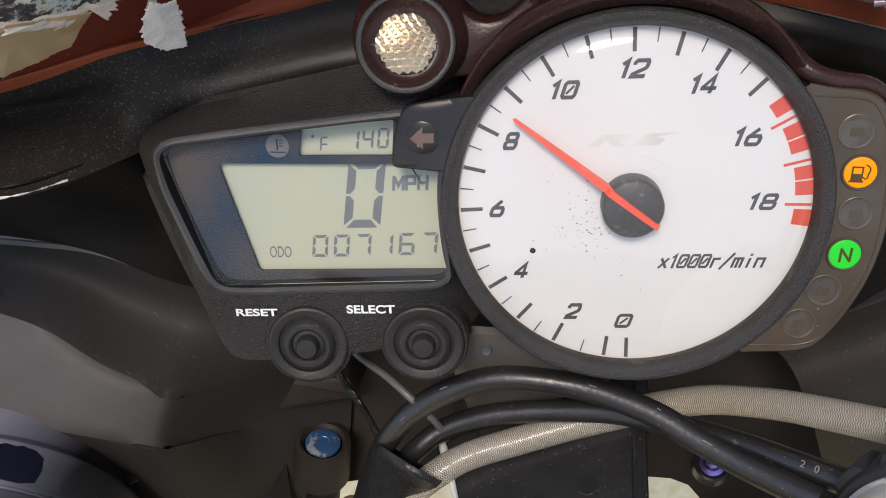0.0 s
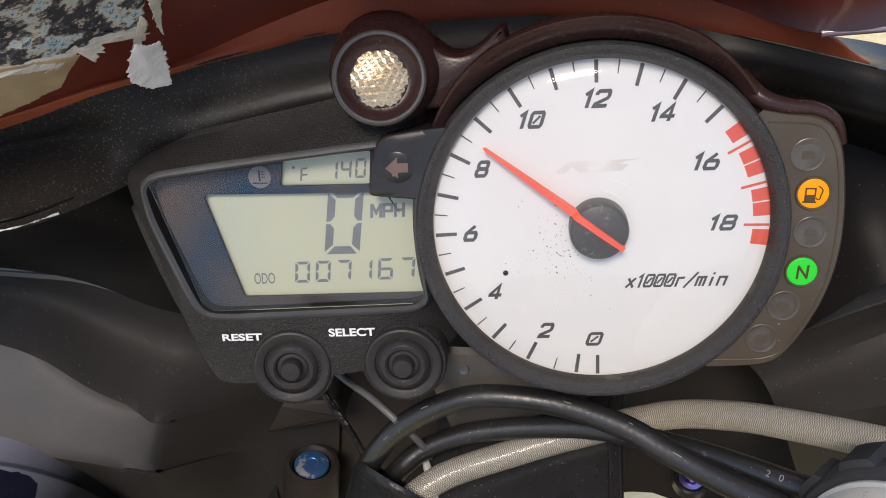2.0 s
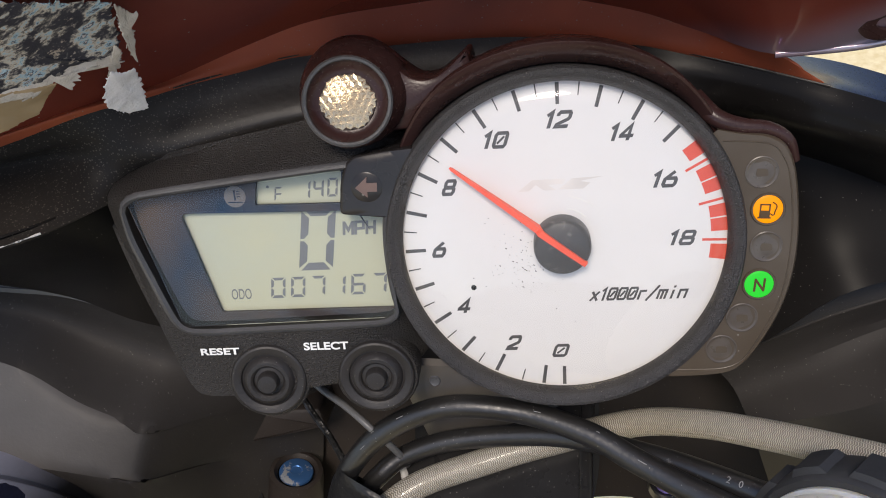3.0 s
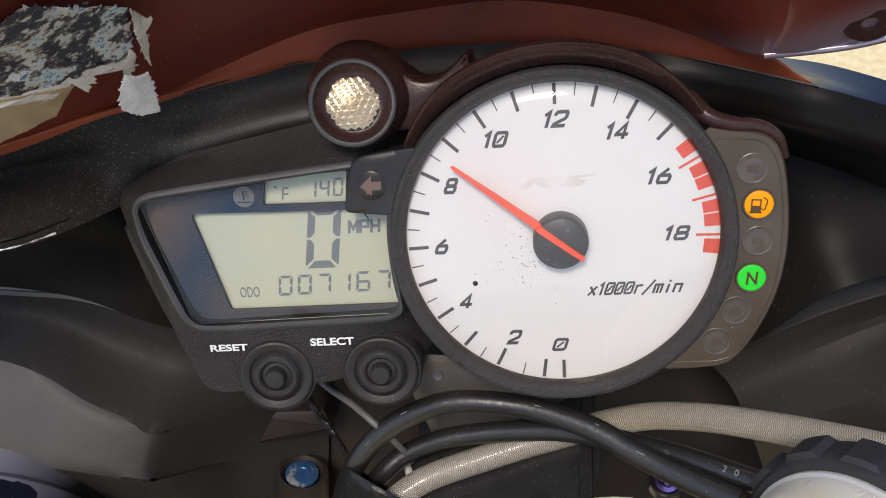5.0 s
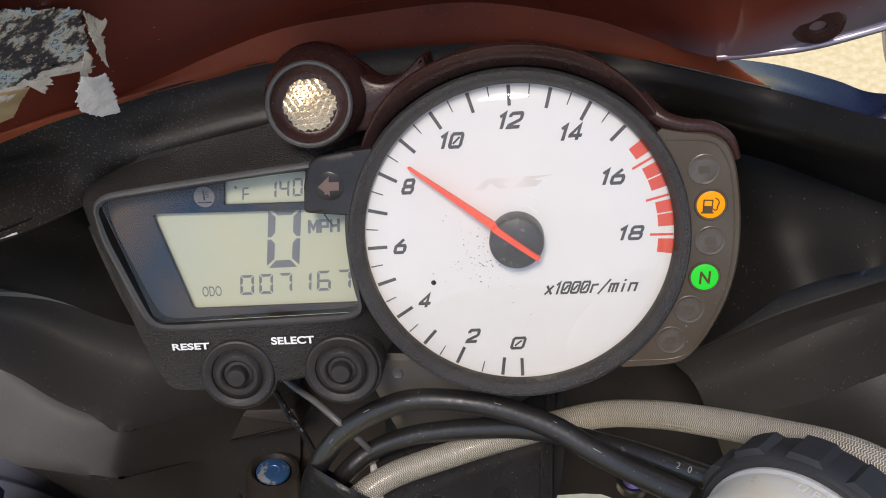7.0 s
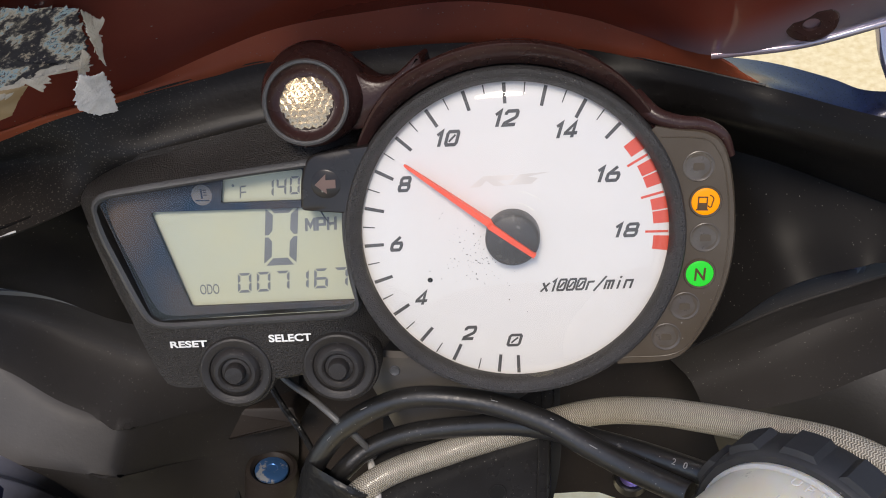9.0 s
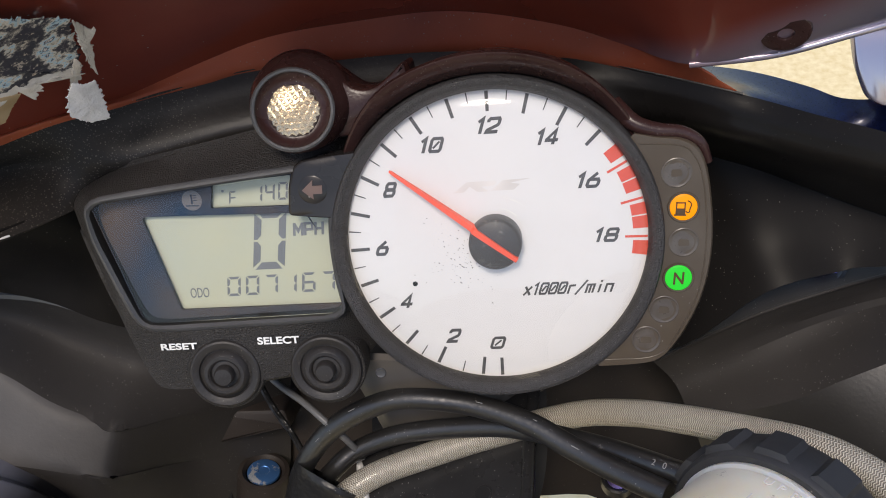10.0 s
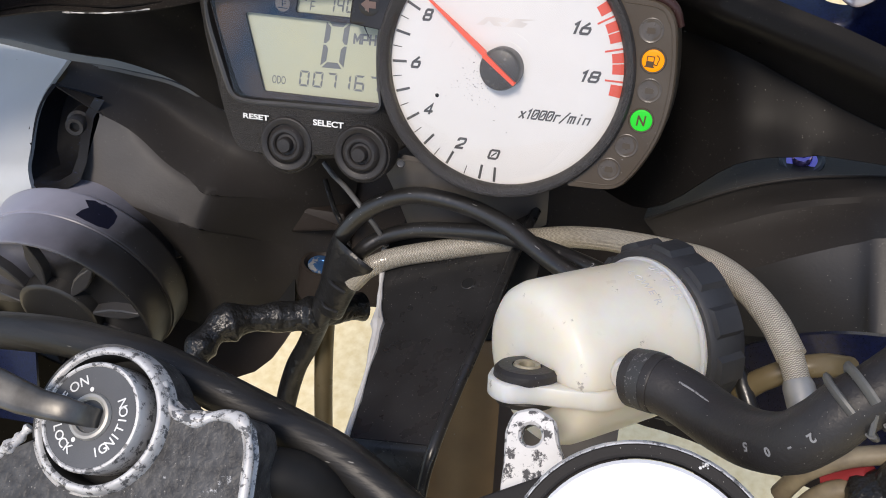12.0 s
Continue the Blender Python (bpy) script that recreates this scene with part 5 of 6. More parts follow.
boot = thing("hose_wrap", (-95, 30, -135), "black vinyl wrap binding three hoses", "wrap")
sections = []
for c, maj, mnr in (((-74.5, 17, -100), (11.5, -2, -6.5), (2, -7.5, 3)), ((-77, 18, -104), (12, -2, -6.5), (2.5, -8.5, 3)), ((-84, 23, -116), (10.5, -2, -4.5), (2, -8.5, 3.5)), ((-91, 29, -130), (9.5, -2, -3.5), (1.5, -8, 3)), ((-97, 33, -142), (9, -2, -3), (1, -7.5, 3)), ((-98.5, 34, -145), (7, -1.5, -2), (1, -6, 2))):
    sections.append([V(c) + V(maj) * math.cos(q) * (1 + 0.05 * math.sin(3 * q + c[2])) + V(mnr) * math.sin(q) * (1 + 0.12 * math.sin(2 * q + c[2] * 0.3)) for q in (2 * math.pi * i / 24 for i in range(24))])
dense_rows = [[p for p in row] for row in zip(*[spline(list(col), 5) for col in zip(*sections)])]
part("sleeve", ring_loft(dense_rows), BOOT, boot, "creased vinyl sleeve")
part("fold", sweep([(-90, 20, -118), (-84, 14.5, -119), (-78, 14.5, -122)], 1.0, 8), BOOT, boot)
part("tape_turn", sweep([(-98, 27, -133), (-92, 21, -135), (-85, 21.5, -137)], 1.0, 8), BOOT, boot)
part("tail", sweep([(-94, 31, -130), (-103, 37, -150), (-114, 45, -172), (-124, 47, -192), (-132, 48, -222), (-140, 52, -270)], 6.2, 16), BOOT, boot)
def plain_hose(name, line, r, label, marks):
    h = thing(name, line[len(line) // 2], label, "hose", "hoses under the meter")
    part("tube", sweep(line, r, 20), HOSE, h)
    pts = spline(line, 8)
    for k, body in marks:
        p, q = pts[k], pts[k + 1]
        e = (q - p).normalized()
        d = V(0.15, -0.85, 0.5)
        d = (d - e * d.dot(e)).normalized()
        z = e.cross(-d)
        at = p + d * (r + 0.02)
        put = Matrix(((e.x, -d.x, z.x, at.x), (e.y, -d.y, z.y, at.y), (e.z, -d.z, z.z, at.z), (0, 0, 0, 1)))
        part("printed_mark", lettering(body, None, 0.0, 0, 0.0, 0.1, put, 3.0), FADEMARK, h, "worn white print")
    return h


def scrapes(h, line, r, at):
    """Small pale scrapes on the hose where it has rubbed."""
    pts = spline(line, 8)
    for k, turn, size in at:
        e = (pts[k + 1] - pts[k]).normalized()
        d = V(0.1, -0.7, 0.7) + V(0, 0.7, 0.7) * turn
        d = (d - e * d.dot(e)).normalized()
        part("scrape", sweep([pts[k] + d * (r - 0.05), pts[k] + e * size * 0.5 + d * (r + 0.04), pts[k] + e * size + d * (r - 0.05)], 0.13, 6, 4, 1.0, 0.7), FADEMARK, h, "pale scrape")


FRONT = [(-88, 25, -108), (-83, 20, -95), (-71, 18, -80.2), (-55.5, 16, -70), (-39, 14, -65), (-14, 10, -66), (7, 2, -70), (21, -6, -75), (36, -16, -79), (52, -28, -81)]
scrapes(plain_hose("front_hose", FRONT, 4.2, "black rubber hose arching under the meter", ()), FRONT, 4.2, ((14, -0.1, 2.4), (17, 0.25, 1.6), (22, 0.1, 3.0), (30, -0.3, 1.8), (41, 0.0, 2.6), (49, 0.2, 1.4), (57, -0.2, 3.2)))
plain_hose("rear_hose", [(-82, 27, -112), (-72.5, 26, -101), (-62.6, 28, -94), (-44.3, 27, -87), (-17, 22, -82), (4.4, 14, -79), (34, -5, -77), (60, -26, -76)], 4.0, "scuffed black rubber hose behind the first one", ((53, "2"), (54, "0")))
bh = thing("braided_brake_hose", (30, 10, -80), "clear-coated steel braided brake hose", "hose")
part("braid", sweep([(-76, 20, -118), (-67, 18, -108), (-54, 22, -101.5), (-31.6, 25, -95), (-9.6, 27, -89), (24, 26, -80), (45, 14, -73.5), (61, -2, -68), (78, -20, -63), (94, -38, -59), (107, -50, -62), (117, -62, -68), (124, -71, -76)], 5.1, 20), BRAID, bh)
part("bare_end", sweep([(123.5, -70.5, -75.5), (126.6, -76, -82)], 4.3, 18, 4), BRAID, bh, "bare steel braid end")
part("fitting", lathe([(0, 10), (5.2, 10), (5.2, 2), (4.6, 0)], (126.5, -76, -82), (0.3, -0.55, -0.65), 20), STEEL, bh, "pale steel hose fitting")

w = thing("meter_wire", (-80, 22, -75), "thin grey wire below the meter buttons", "wire")
part("lead", sweep([(-97, 30, -60), (-91, 28, -65), (-82, 23, -69), (-76, 19, -72), (-71, 17, -76), (-67, 19, -82), (-64, 24, -90), (-62, 30, -99)], 1.4, 10), GREYWIRE, w)
solo("thin_wire", sweep([(-122, 84, -86), (-112, 74, -98), (-102, 66, -108), (-92, 52, -116), (-86, 40, -124)], 1.6, 8), WIRE, "thin black wire behind the wrap", "wire")
blue = thing("blue_bolt_mount", (-129, 100, -150), "blue anodised bolt in a black boss", "bolt")
ax = V(0.2, -0.25, 0.94)
part("boss", lathe([(9.0, -1.5), (10.6, 0.5), (12.6, 0), (13.2, -3), (13.6, -22)], (-129, 93, -142), ax, 32), NOSE, blue)
part("bolt_head", lathe([(0, 0.0), (2.6, 0.05), (2.9, 0.4), (6.8, 0.2), (8.0, -0.3), (8.3, -0.9), (8.3, -1.6)], (-129, 93, -142), ax, 28), SKYBOLT, blue, "blue anodised head with pale mottling")
part("post", sweep([(-130, 98, -152), (-132, 98, -166), (-134, 98, -178)], 8, 14), DARK, blue)
part("shelf", prism(rounded([(-146, -106), (-112, -106), (-110, -116), (-148, -124)], 2), 88, 112, 2), NOSE, blue)
part("nut", lathe([(0, 3), (5.4, 3), (6.2, 1.5), (6.2, -8)], (-134, 92, -182), ax, 6), STEEL, blue)

# ---- bracket plate between the fork legs ----
def front_plate():
    p = thing("front_bracket", (-25, -20, -140), "black painted steel bracket with a chipped edge", "bracket")
    L = [(-66, 40, -100), (-58, 16, -112), (-52, -2, -121), (-47, -18, -128), (-43, -44, -142), (-41, -63, -152)]
    R = [(8, 50, -76), (5, 25, -89), (3, -8, -107), (1, -30, -120), (-1, -47, -131), (-2, -69, -143)]
    rows = [[V(a).lerp(V(b), t) for t in (0, 0.33, 0.66, 1)] for a, b in zip(L, R)]
    part("top_plate", sheet(rows, 5, 2.2), PLATE, p)
    low = [[V(a).lerp(V(b), t) for t in (0, 0.33, 0.66, 1)] for a, b in (((-41, -63.5, -152), (-2, -69.5, -143)), ((-40, -68, -160), (-3, -73, -152)), ((-39, -76, -200), (-5, -78, -195)))]
    part("front_flange", sheet(low, 5, 2.2), PLATE, p)
    part("right_lip", sweep([V(q) + V(1.6, -1.2, 0.4) for q in R] + [V(-3, -76, -160), V(-5, -80, -195)], 2.6, 12), PLATE, p)
    part("bare_edge", sweep([V(q) + V(-0.6, -0.6, 0.6) for q in L], lambda t: 1.0 + 1.6 * max(0, 1 - abs(t - 0.5) * 5) + 0.5 * abs(math.sin(t * 17)), 8, 8, 1.0, 0.6), WHITEMETAL, p, "bare metal where the paint is chipped")
    nrm = V(-0.23, -0.5, 0.84)
    # Holes are dark discs laid on the plate, their shade put into colour.
    for c, r in (((-11.7, 8.1, -102.9), 3.0), ((-28.4, 7.7, -108.2), 1.3), ((-36.7, -2.0, -116.2), 1.3)):
        hole = part("hole", lathe([(0, 0.45), (r, 0.5)], c, nrm, 20), DARK, p)
        part("hole_edge", lathe([(r, 0.45), (r * 1.02, 0.62), (r * 1.1, 0.6), (r * 1.2, 0.3)], c, nrm, 20), PLATE, hole)


front_plate()

# Dark sheet stands in for the shadow above the fork tube.
solo("headstock", sheet([[(-62, 60, -84), (-20, 56, -84), (14, 62, -84)], [(-62, 46, -116), (-20, 42, -116), (12, 46, -116)], [(-62, 40, -147), (-20, 34, -147), (2, 38, -147)]], 5, 4), DARK, "black headstock sheet added for the shade behind the bracket", "headstock")
solo("fork_tube", sheet([[(-60, 52, -146), (-40, 36, -146), (-20, 30, -145), (0, 38, -144)], [(-60, 52, -200), (-40, 36, -200), (-20, 30, -200), (1, 38, -200)], [(-60, 52, -700), (-40, 36, -700), (-20, 30, -700), (1, 38, -700)], [(-60, 52, -1130), (-40, 36, -1140), (-20, 30, -1143), (1, 38, -1140)]], 5, 3), FORK, "dull gold-brown fork tube in the headstock gap", "fork tube")
solo("air_duct", sheet([[(-30, 104, -190), (-8, 100, -189), (26, 100, -189), (60, 104, -190)], [(-30, 98, -230), (-8, 94, -230), (26, 94, -230), (60, 98, -230)], [(-30, 94, -290), (-8, 90, -290), (26, 90, -290), (60, 94, -290)]], 5, 3), SATIN, "dark grey duct behind the reservoir", "duct")
solo("blue_plug", lathe([(0, 9), (4.5, 9), (5.5, 7), (6, -8), (0, -9)], (-3, 88, -166), (0.2, -0.5, 0.8), 16), BLUE, "small dark blue plug beside the bracket", "plug")
solo("brown_tube", sweep([(-108, 58, -150), (-111, 60, -171), (-112, 60, -212), (-112, 62, -290)], 5.6, 14), TUBE, "brownish breather tube hanging to the ground side", "tube")
loom = thing("wire_loom", (-140, 10, -160), "black taped wire loom", "wire loom")
part("wrap", sweep([(-150, -30, -186), (-153, -14, -172), (-152, -2, -158), (-144, 12, -150), (-128, 26, -150), (-112, 36, -150), (-98, 44, -148), (-88, 60, -150)], lambda t: 8.2 + 0.3 * ((t * 9) % 1.0) + 0.7 * math.sin(t * 19), 18, 16, 1.0, 0.3), WIRE, loom)
part("tape_end", sweep([(-154, -20, -178), (-154, -12, -171)], 9.4, 14, 4, 1.0, 0.3), BOOT, loom)


# ---- big drum on the left ----
def drum():
    c, ax = V(-249.1, 34.7, -141.9), V(0.081, -0.901, -0.426)
    d = thing("headlight_cover", c, "black round headlight back cover with ribs inside its rim", "cover")
    part("shell", lathe([(44, -40), (52, -6), (57.5, -1.2), (58.8, -0.4), (59.2, 0.6), (59.0, 2.0), (58.4, 15.8), (57.9, 16.9), (57.0, 17.2), (56.6, 17.8), (57.0, 18.5), (57.2, 19.2), (56.3, 37.4), (55.8, 38.6), (55.0, 39.0), (53.6, 38.6), (53.0, 37.4), (52.4, 34.5), (50.5, 33), (22, 32)], c, ax, 96), SHELLSHEEN, d, "satin black stepped shell with painted sky sheen", angle=30)
    part("centre_disc", lathe([(0, 40), (20, 40), (22, 39.6), (23, 38.6), (23.6, 31)], c, ax, 64), PANEL, d, "black centre disc")
    a, u, v = frame_of(ax)
    for k in range(9):
        t = radians(-91 + 40 * k)
        r, s = u * math.cos(t) + v * math.sin(t), -u * math.sin(t) + v * math.cos(t)
        secs = [[c + r * q + s * e * w + a * h for e, h in ((-1, 31), (-1, top - 0.5), (-0.75, top), (0.75, top), (1, top - 0.5), (1, 31))] for q, w, top in ((22.5, 0.8, 38.4), (28, 2.4, 38.5), (36, 4.0, 38.5), (44, 3.4, 38.5), (50, 1.8, 38.3), (53.4, 1.0, 38.2))]
        part("rib", ring_loft(secs), DRUM, d, angle=25)
    t = radians(-117)
    edge = []
    for e, h in ((-0.16, 3), (-0.08, 1.2), (0.02, 0.9), (0.10, 1.8), (0.16, 4), (0.175, 9), (0.16, 14), (0.07, 15.6), (-0.05, 15.4), (-0.15, 14.4), (-0.13, 10), (-0.09, 7)):
        edge.append((t - e, h))
    mid_t, mid_h = t - 0.02, 8.5
    rows = [[c + a * (mid_h + (h - mid_h) * k) + (u * math.cos(mid_t + (q - mid_t) * k) + v * math.sin(mid_t + (q - mid_t) * k)) * (59.0 - 0.038 * (mid_h + (h - mid_h) * k) + lift) for q, h in edge] for k, lift in ((1.0, -0.5), (1.0, 0.15), (0.7, 0.2), (0.35, 0.2), (0.02, 0.2))]
    part("paint_chip", ring_loft(rows), NAVY, d, "bare dark navy patch on the shell", angle=60)


drum()


# ---- switch and top clamp ----
N = V(0, -0.80, 0.59).normalized()
UP = V(0, 0.59, 0.80).normalized()
IC = V(-92, -156, -102)


def on_clamp(c):
    return Matrix(((1, -N.x, UP.x, c[0]), (0, -N.y, UP.y, c[1]), (0, -N.z, UP.z, c[2]), (0, 0, 0, 1)))


def star(outline, n=120):
    """The outline resampled at even angles round the origin."""
    pts, out = [V(p) for p in outline], []
    for k in range(n):
        d = V(math.cos(2 * math.pi * k / n), math.sin(2 * math.pi * k / n))
        best = 0
        for p, q in zip(pts, pts[1:] + pts[:1]):
            e = q - p
            den = d.x * e.y - d.y * e.x
            if abs(den) > 1e-9:
                t = (p.x * e.y - p.y * e.x) / den
                s = (p.x * d.y - p.y * d.x) / den
                if t > 0 and -1e-6 <= s <= 1 + 1e-6:
                    best = max(best, t)
        out.append(d * best)
    return out


def holed_plate(outline, hole, y0, y1, M, worn=1.2, deep=12):
    """A plate with a round hole and a bevelled front edge; face material 1 on the bevels."""
    n = 120
    out = star(outline, n)
    inn = [V(math.cos(2 * math.pi * k / n), math.sin(2 * math.pi * k / n)) for k in range(n)]
    shrink = [p - p.normalized() * worn for p in out]
    rows = [([p * hole for p in inn], y0 + deep), ([p * hole for p in inn], y0 + worn * 0.8), ([p * (hole + worn) for p in inn], y0), (shrink, y0), (out, y0 + worn), (out, y1), ([p * hole for p in inn], y1)]
    bm = ring_loft([[M @ V(p.x, y, p.y) for p in pts] for pts, y in rows])
    bm.faces.ensure_lookup_table()
    for i, f in enumerate(bm.faces):
        if i // n in (1, 3):
            f.material_index = 1
    return bm


def clamp():
    M = on_clamp(IC)
    t = thing("top_clamp", IC - N * 20, "black top clamp with paint worn to bare alloy at its edges", "clamp")
    out = circle((0, 0), 25.0, 26, 32, 215) + [V(-34, -18), V(-42, -30), V(-40, -70), V(66, -70), V(62, -30), V(60, -13), V(58, 1), V(54, 9), V(48, 12.2), V(42, 11.4), V(36, 8.6), V(31, 8.2), V(26, 10.4)]
    part("plate", holed_plate(out, 21.4, 5.0, 24, M, 3.8, 16), CHIPPED, t, face_mats=(BARE,))
    ridge = [V(-25.4, -8), V(-29, -14), V(-36, -22)]
    part("worn_ridge", sweep([M @ V(p.x, 5.4, p.y) for p in ridge], lambda k: 1.8 + 0.4 * math.sin(k * 23), 10, 8, 1.0, 0.6), BARE, t, "ridge worn to bare alloy")
    lobe = [V(19, 15.5), V(23, 9.8), V(27, 7.4), V(31, 6.4), V(36, 6.8), V(42, 9.6), V(48, 10.2), V(53, 7.4), V(56.4, 0), V(58.4, -13), V(60, -30)]
    part("worn_ridge", sweep([M @ V(p.x, 5.0, p.y) for p in lobe], lambda k: 1.9 + 0.5 * math.sin(k * 31) * math.sin(k * 11), 10, 8, 1.0, 0.6), BARE, t, "ridge worn to bare alloy")
    part("bore_wall", lathe([(21.2, -18), (21.0, -3.0), (21.3, -2.2)], IC + V(1.8, 0, 0), N, 80), DARK, t)
    part("collar", lathe([(21.2, -2.6), (21.6, -1.2), (22.3, -0.8), (23.3, -1.2), (24.0, -2.4), (24.4, -4), (24.9, -9)], IC + V(1.8, 0, 0), N, 80), BARE, t, "collar worn to bare alloy", angle=60)
    part("bore_floor", prism(circle((0, 0), 21.6, 40), 14, 17, 0, M), DARK, t)
    part("under_arm", sweep([IC + V(30, 10, -20), IC + V(62, 22, -22), IC + V(76, 30, -40), IC + V(70, 20, -70)], 9.5, 18), DARK, t)
    s = thing("ignition_switch", IC - N * 10, "round ignition switch with a key in it, worn lettering", "switch")
    part("barrel", lathe([(0, -0.2), (16.9, 0), (17.1, 0), (17.1, -14)], IC, N, 64), SWITCH, s)
    part("barrel_ring", lathe([(16.6, 0.05), (17.0, 0.5), (17.8, 0.4), (18.2, -0.4), (18.2, -13)], IC, N, 64), BARE, s, "worn bright rim")
    part("lock_ring", lathe([(5.4, -1.5), (5.4, 0.9), (6.4, 1.4), (7.3, 1.2), (7.8, 0.1)], IC, N, 40), STEEL, s, "steel lock ring")
    part("lock_core", lathe([(0, -0.6), (5.4, -0.8)], IC, N, 32), BARE, s)

    def curved(body, mid, step, r, size, inward):
        for i, ch in enumerate(body):
            k = (i - (len(body) - 1) / 2) * step
            ang = mid + k if inward else mid - k
            a = radians(ang)
            rot = ang + 90 if inward else ang - 90
            put = M @ Matrix.Translation((r * math.cos(a), 0, r * math.sin(a))) @ Matrix.Rotation(-radians(rot), 4, "Y")
            part("letter", lettering(ch, None, -0.05, 0, 0.01, 0.12, put, size), LABEL, s)

    curved("ON", 130, 18, 12.2, 4.6, False)
    curved("OFF", 172, 15, 12.2, 4.2, False)
    curved("LOCK", 228, 13.5, 12.2, 4.4, True)
    curved("IGNITION", 346, 13.2, 12.2, 4.4, True)
    for a in (107, 247):
        part("dot", lathe([(0, 0.15), (0.8, 0.1)], M @ V(9.0 * math.cos(radians(a)), 0, 9.0 * math.sin(radians(a))), N, 12), LABEL, s)
    part("badge", joined(*[polygon([V(r0 * math.cos(radians(x)), r0 * math.sin(radians(x))) for x in (46, 58, 70, 80)] + [V(r1 * math.cos(radians(x)), r1 * math.sin(radians(x))) for x in (80, 70, 58, 46)], -0.05) for r0, r1 in ((10.6, 11.0), (14.6, 15.0))]), LABEL, s)
    # key: blade in the lock, bow leaning out over the clamp
    secs = []
    for x, h, w, t, z in ((4, -2, 1.4, 2.8, 0), (3.4, 5, 1.6, 3.4, 0), (1, 8.5, 2.0, 3.8, 0.2), (-4, 10.5, 2.3, 4.3, 0.4), (-11, 11.4, 2.2, 4.6, 0.4), (-18, 12.2, 2.2, 5.4, 1.0), (-27, 13.5, 2.2, 6.0, 2.4), (-38, 16, 2.2, 6.0, 3.6), (-47, 18, 2.0, 5.4, 4.4), (-52, 19, 1.4, 4.0, 5.0), (-53, 19, 0.6, 2.4, 5.0)):
        o = IC + V(x, 0, 0) + N * h + UP * z
        secs.append([o + N * w * math.copysign(abs(math.cos(q)) ** 0.6, math.cos(q)) + UP * t * math.copysign(abs(math.sin(q)) ** 0.75, math.sin(q)) for q in (2 * math.pi * k / 16 for k in range(16))])
    kb = ring_loft(secs)
    kb.faces.new(list(kb.verts)[-16:])
    part("key", kb, KEYMETAL, s, "dull grey key", angle=50)


clamp()
solo("clutch_cable", sweep([(-260, -90, -128), (-192, -108, -110), (-146, -112, -102.5), (-118, -113, -102), (-95, -114, -103.5), (-58, -116, -112), (-22, -120, -120), (2, -124, -130), (40, -130, -150)], 7.6, 20), CABLE, "black sheathed cable passing the ignition switch", "cable")


# ---- stem, reservoir, hose at its foot ----
def stem():
    c = V(88, -172, -101)
    t = thing("stem_cover", c - N * 10, "polished alloy stem disc in a black ring", "stem cover")
    part("disc", lathe([(0, 0.6), (24, 0.5), (31, 0), (32, -1), (32, -8)], c, N, 64), ALLOY, t, "polished alloy disc")
    part("ring", lathe([(32.4, -4), (32.8, -1.2), (33.4, -0.6), (35.8, -0.8), (36.6, -1.6), (37.2, -4), (37.5, -24)], c, N, 72), DULLPANEL, t, "black ring", angle=18)
    part("worn_edge", lathe([(36.1, -0.75), (36.5, -0.9), (36.9, -1.7), (37.25, -2.6)], c, N, 72), BARE, t, "chipped pale edge")
    wing = rounded([(-30, 22), (-8, 33), (-20, 8), (-36, -20), (-62, -20), (-60, 4)], 3.0)
    part("wing", prism(wing, 2.2, 10, 1.0, on_clamp(c)), DULLPANEL, t, "black cover wing")
    # Right wing is added to fill the black area under the hose.
    part("wing", prism(rounded([(8, 33), (30, 24), (62, 4), (62, -20), (36, -20), (20, 8)], 3.0), 3.2, 10, 1.0, on_clamp(c)), DULLPANEL, t, "black cover wing")
    part("chip", joined(*[lathe([(0, 0.25), (k * 0.6, 0.2), (k, -0.1)], c + UP * (32.6 + z) + V(10 + x, 0, 0) - N * 0.7, N, 6) for x, z, k in ((0, 0, 0.6), (0.7, 0.5, 0.45), (1.4, 1.1, 0.7), (0.5, 1.3, 0.35), (1.9, 0.3, 0.3))]), BARE, t)
    lug = thing("mounting_lug", V(49, -130, -100), "mounting lug with white paint worn off round its hole", "bracket")
    out = rounded([(-8.2, 0), (-6.6, 6), (0, 8.6), (6.6, 6), (8.6, -1), (13, -8), (16, -20), (-6, -20), (-6.6, -10)], 2.2, 4)
    part("plate", holed_plate(out, 3.2, 0, 6, on_clamp((49, -130, -90)), 0.8, 5), WORNWHITE, lug, face_mats=(BARE,))


stem()


